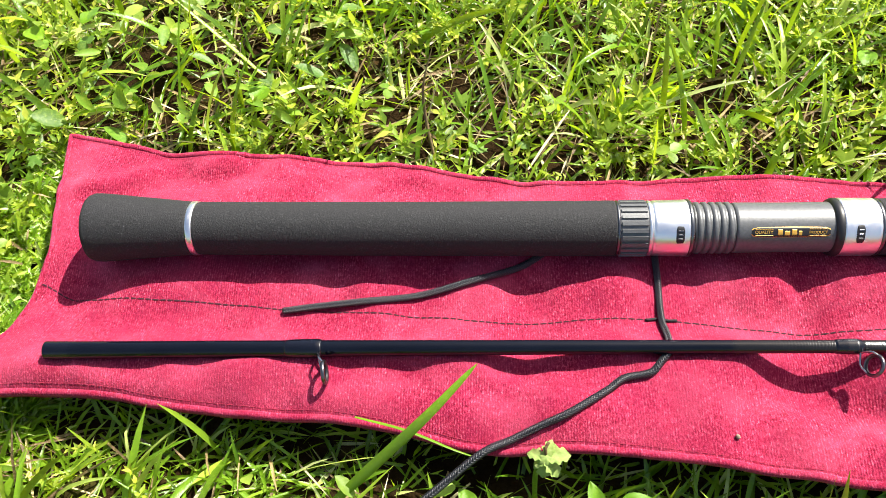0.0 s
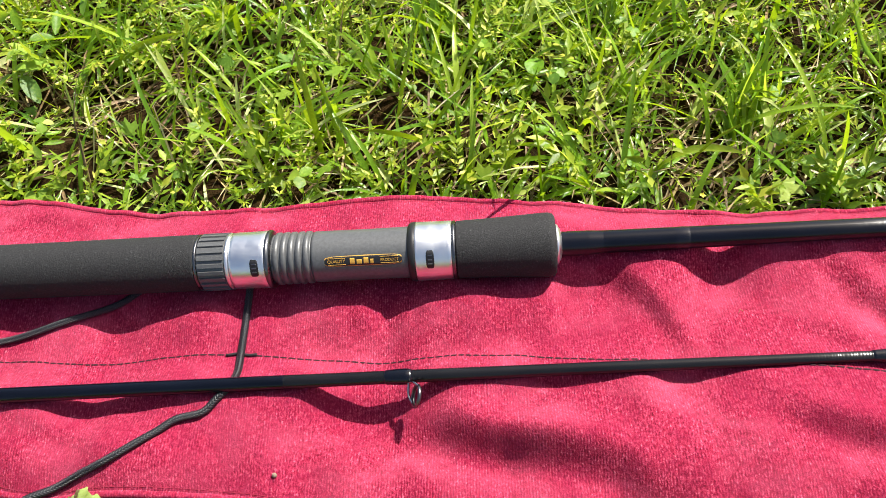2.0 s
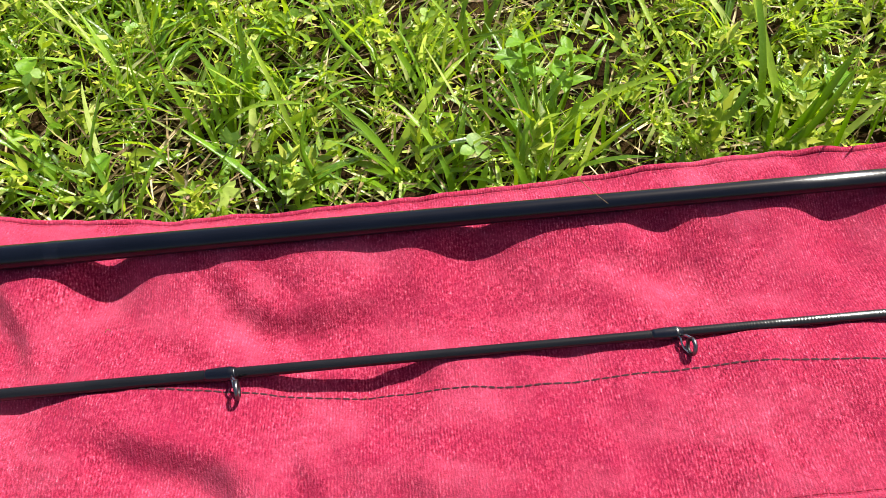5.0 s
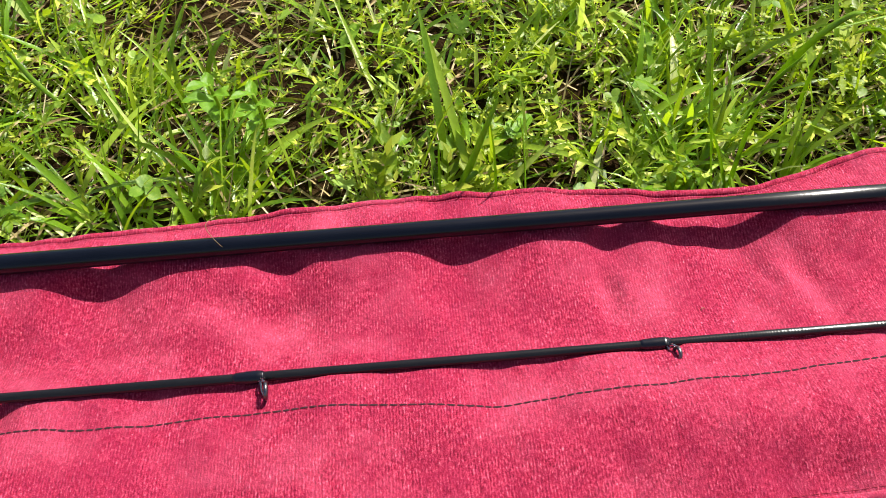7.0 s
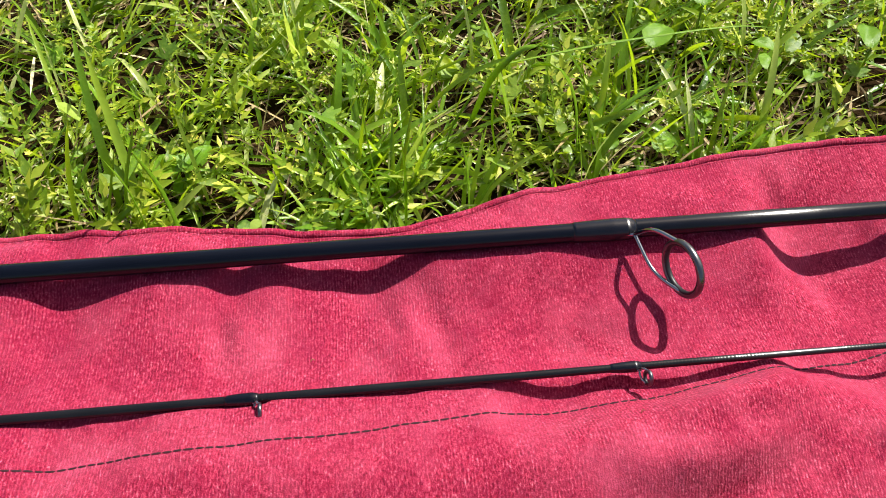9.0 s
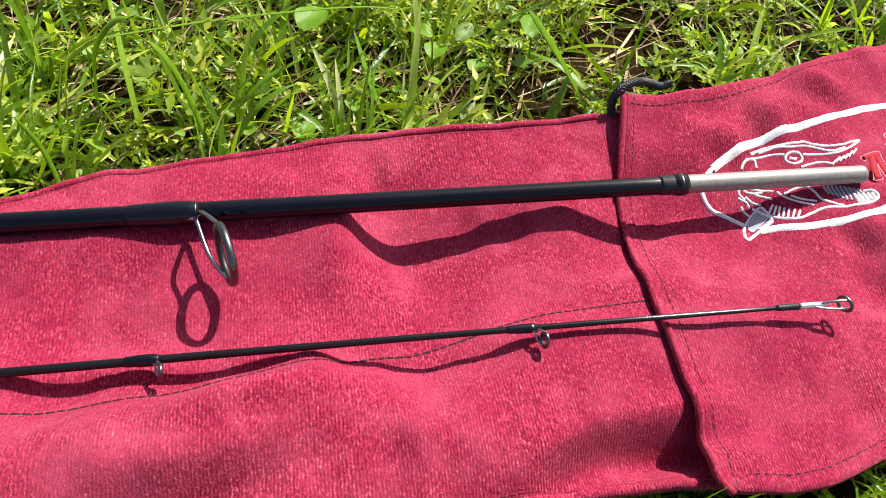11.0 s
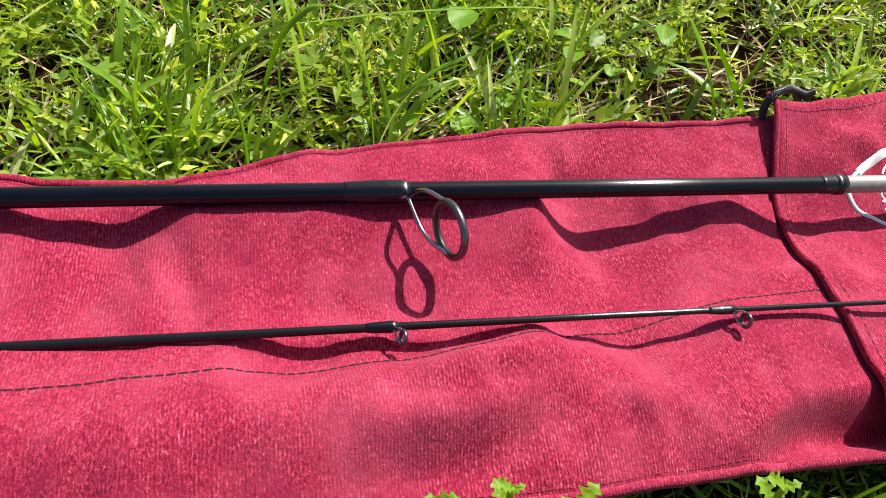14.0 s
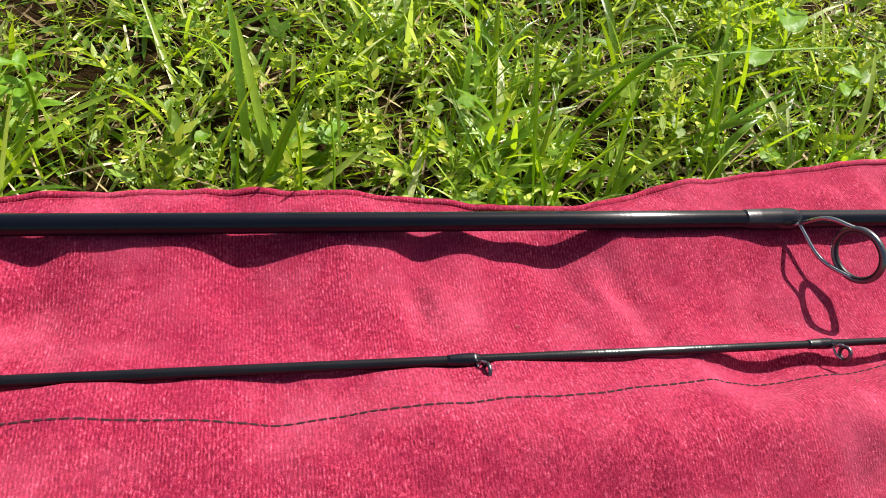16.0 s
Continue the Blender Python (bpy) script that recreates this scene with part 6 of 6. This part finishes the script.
grass_blade([(0.6370, 0.3600, -0.0260), (0.6460, 0.3680, -0.0100), (0.6540, 0.3730, 0.0000)], 0.004, BLADE, "pale grey-green grass blade", "grass_blade")
grass_blade([(0.5760, 0.3650, -0.0300), (0.5760, 0.3690, -0.0200), (0.5750, 0.3730, -0.0120)], 0.0042, BLADE, "short pale grass blade", "grass_blade")
grass_blade([(1.0940, 0.3830, -0.0200), (1.0690, 0.3770, 0.0200), (1.0500, 0.3800, 0.0460)], 0.006, BLADE, "broad long green grass blade beside the cuff", "grass_blade")
grass_blade([(0.8250, 0.3830, -0.0300), (0.8310, 0.3800, 0.0000), (0.8410, 0.3710, 0.0300)], 0.0036, BLADE, "upright green grass blade", "grass_blade")
grass_blade([(1.1110, 0.3990, -0.0300), (1.1220, 0.4050, 0.0000), (1.1270, 0.4080, 0.0300)], 0.0022, BLADE, "dark thin grass stem beside the cuff", "grass_blade")
for x, y, h, lean in ((0.659, 0.309, 0.036, 0.004), (0.756, 0.309, 0.034, 0.030), (0.785, 0.314, 0.032, 0.000), (0.815, 0.320, 0.026, 0.006), (0.670, 0.306, 0.040, 0.006), (0.224, 0.325, 0.044, 0.006)):
    # the tip stands up the sun's ray from where its shadow ends
    tip_at = Vector((x, y, 0.006)) + SUN_DIR * (h / SUN_DIR.z)
    foot = Vector((tip_at.x + lean, max(tip_at.y + 0.004, float(north(tip_at.x)) + 0.007), GROUND_Z))
    bend = foot * 0.45 + tip_at * 0.55 + Vector((0.001, 0.004, 0.004))
    grass_blade([tuple(foot), tuple(bend), tuple(tip_at)], 0.0030, BLADE, "slim green grass blade beside the hem", "grass_blade")
broad_leaf((-0.1280, 0.4270, -0.0120), 0.0144, 0.95, 80, 16, "heart-shaped green leaf in the lawn")
broad_leaf((-0.2920, 0.4780, 0.0000), 0.0173, 0.8, 150, 16, "broad light green leaf in the lawn")
broad_leaf((-0.2620, 0.5020, -0.0050), 0.0144, 0.8, 60, 16, "broad light green leaf in the lawn")
broad_leaf((0.3070, 0.3750, -0.0200), 0.0115, 0.8, 100, 16, "pale yellow-green leaf near the hem")
broad_leaf((0.2570, 0.4490, -0.0100), 0.0144, 0.85, 80, 16, "rounded green leaf in the lawn")
broad_leaf((0.2580, 0.4000, -0.0180), 0.0108, 0.9, 40, 16, "pale rounded green leaf")
broad_leaf((0.3080, 0.3780, -0.0200), 0.0108, 0.8, 90, 16, "pale green leaf in the lawn")
broad_leaf((0.6880, 0.3740, -0.0120), 0.0187, 0.9, 20, 16, "broad rounded green leaf")
broad_leaf((0.6990, 0.3750, -0.0080), 0.0158, 0.8, 70, 16, "broad rounded green leaf")
broad_leaf((0.9520, 0.4370, 0.0060), 0.0216, 0.8, 60, 16, "large upright broad green leaf")
broad_leaf((1.0690, 0.4260, 0.0060), 0.0202, 0.6, 80, 16, "large upright broad green leaf")
broad_leaf((1.0250, 0.3640, -0.0180), 0.0187, 0.95, 60, 16, "rounded pale green leaf beside the hem")
broad_leaf((0.6940, 0.3690, -0.0200), 0.0130, 0.8, 40, 16, "green leaf near the hem")
broad_leaf((0.6810, 0.3860, -0.0200), 0.0130, 0.8, 70, 16, "dark green leaf near the hem")
broad_leaf((0.9440, 0.3770, -0.0200), 0.0130, 0.95, 50, 16, "round bright green clover leaf at the hem")
broad_leaf((1.0180, 0.4280, -0.0100), 0.0144, 0.9, 70, 16, "rounded green leaf in the lawn")
broad_leaf((1.0390, 0.4150, -0.0120), 0.0115, 0.95, 60, 16, "round green clover leaf in the lawn")
broad_leaf((0.9700, 0.3920, -0.0160), 0.0108, 0.95, 90, 16, "round green clover leaf in the lawn")
broad_leaf((0.9160, 0.3800, -0.0200), 0.0101, 0.9, 100, 16, "pale round clover leaf")
broad_leaf((1.0080, 0.4220, 0.0060), 0.0130, 0.8, 150, 16, "yellow-green leaf in the lawn")
broad_leaf((0.9850, 0.4670, 0.0140), 0.0274, 0.75, 75, 16, "large broad sunlit green leaf")
broad_leaf((0.7040, 0.3820, -0.0100), 0.0115, 0.8, 60, 16, "green leaf casting a dark shade")
broad_leaf((0.6390, 0.3800, -0.0150), 0.0101, 0.7, 50, 16, "pale green leaf in the lawn")
broad_leaf((0.6950, 0.4020, -0.0180), 0.0075, 0.95, 60, 10, "small round yellowed leaf in the lawn", YELLOW_LEAF)
bud = thing("nodding_bud", "pale downy green nodding bud with toothed bracts beside the hem", "bud")
part("stem", tube(smooth_path([(0.0405, 0.1660, -0.036), (0.0395, 0.1680, -0.016), (0.0400, 0.1715, -0.004), (0.0440, 0.1750, 0.0010)], 0.002), 0.0012, 7), WEED, bud)
swell = bmesh.new()
bmesh.ops.create_uvsphere(swell, u_segments=14, v_segments=10, radius=0.0036)
for v in swell.verts:
    v.co = Vector((v.co.x * 1.15, v.co.y, v.co.z * 0.9)) * (1 + 0.10 * math.cos(5 * math.atan2(v.co.y, v.co.x))) + Vector((0.0440, 0.1742, -0.0010))
part("calyx", swell, BRACT, bud)
for size, aspect, yaw, pitch in ((0.0105, 0.95, 10, 12), (0.0095, 0.9, -50, -18), (0.0090, 0.9, -105, -30), (0.0085, 0.8, 160, 4), (0.0080, 0.8, 70, 28), (0.0070, 0.7, -150, -14)):
    part("bract", leaf_mesh(bmesh.new(), (0.0440, 0.1745, 0.0012), size, aspect, yaw, pitch, 0.35, 0.35), BRACT, bud)
part("withered_tip", tube(smooth_path([(0.0440, 0.1755, 0.0015), (0.0438, 0.1775, 0.0045), (0.0452, 0.1795, 0.0062)], 0.001), 0.0007, 6), STRAW, bud, "dry brown withered tip")
for at, size, aspect, yaw, pitch, label in (((0.066, 0.162, -0.016), 0.018, 0.45, 110, 40, "pale green pointed leaf south of the hem"), ((0.084, 0.160, -0.018), 0.018, 0.75, 20, 15, "green lobed leaf south of the hem"), ((0.030, 0.158, -0.018), 0.015, 0.8, 60, 15, "green rounded leaf south of the hem"), ((0.010, 0.163, -0.020), 0.013, 0.6, 130, 30, "pale green leaf south of the hem")):
    broad_leaf(at, size, aspect, yaw, pitch, label)
leafy_shoot((0.9090, 0.1540, -0.0340), 0.056, 10, "young yellow-green lobed leafy shoot beside the hem", 0.5, 0.6)
leafy_shoot((0.9980, 0.1460, -0.0340), 0.056, 10, "young yellow-green lobed leafy shoot beside the hem", 0.5, 0.6)
leafy_shoot((0.8850, 0.1520, -0.0340), 0.056, 9, "young yellow-green lobed leafy shoot beside the hem", 0.5, 0.6)
leafy_shoot((0.9290, 0.1470, -0.0340), 0.056, 9, "young yellow-green lobed leafy shoot beside the hem", 0.5, 0.6)
leafy_shoot((0.5590, 0.3960, -0.0340), 0.045, 8, "tall pale leafy weed in the lawn")
leafy_shoot((0.5350, 0.4060, -0.0340), 0.045, 8, "tall pale leafy weed in the lawn")

hair = thing("hair", "thin pale hair caught on the black rod", "hair", (0, 0, 0))
part("strand", tube(smooth_path([(0.5580, 0.2855, 0.0205), (0.5545, 0.2890, 0.0215), (0.5500, 0.2960, 0.0215), (0.5490, 0.3030, 0.0180), (0.5520, 0.3085, 0.0150), (0.5570, 0.3110, 0.0125)], 0.001), 0.00018, 4), STRAW, hair)
for x, y, r in ((0.338, 0.256, 0.0009), (0.7600, 0.2440, 0.0007), (0.4480, 0.2140, 0.0008), (0.880, 0.2030, 0.0006), (1.190, 0.1900, 0.0007)):
    e = thing("lint", "tiny pale lint fibre on crimson cloth", "lint", (0, 0, 0), "lint on the cloth")
    z = float(cloth(x, y)) + 0.0003
    part("fibre", tube(smooth_path([(x, y, z), (x + r, y + r * 1.5, z + 0.0006), (x + r * 2.5, y + r, z + 0.0001)], 0.0004), 0.00013, 4), STRAW, e)
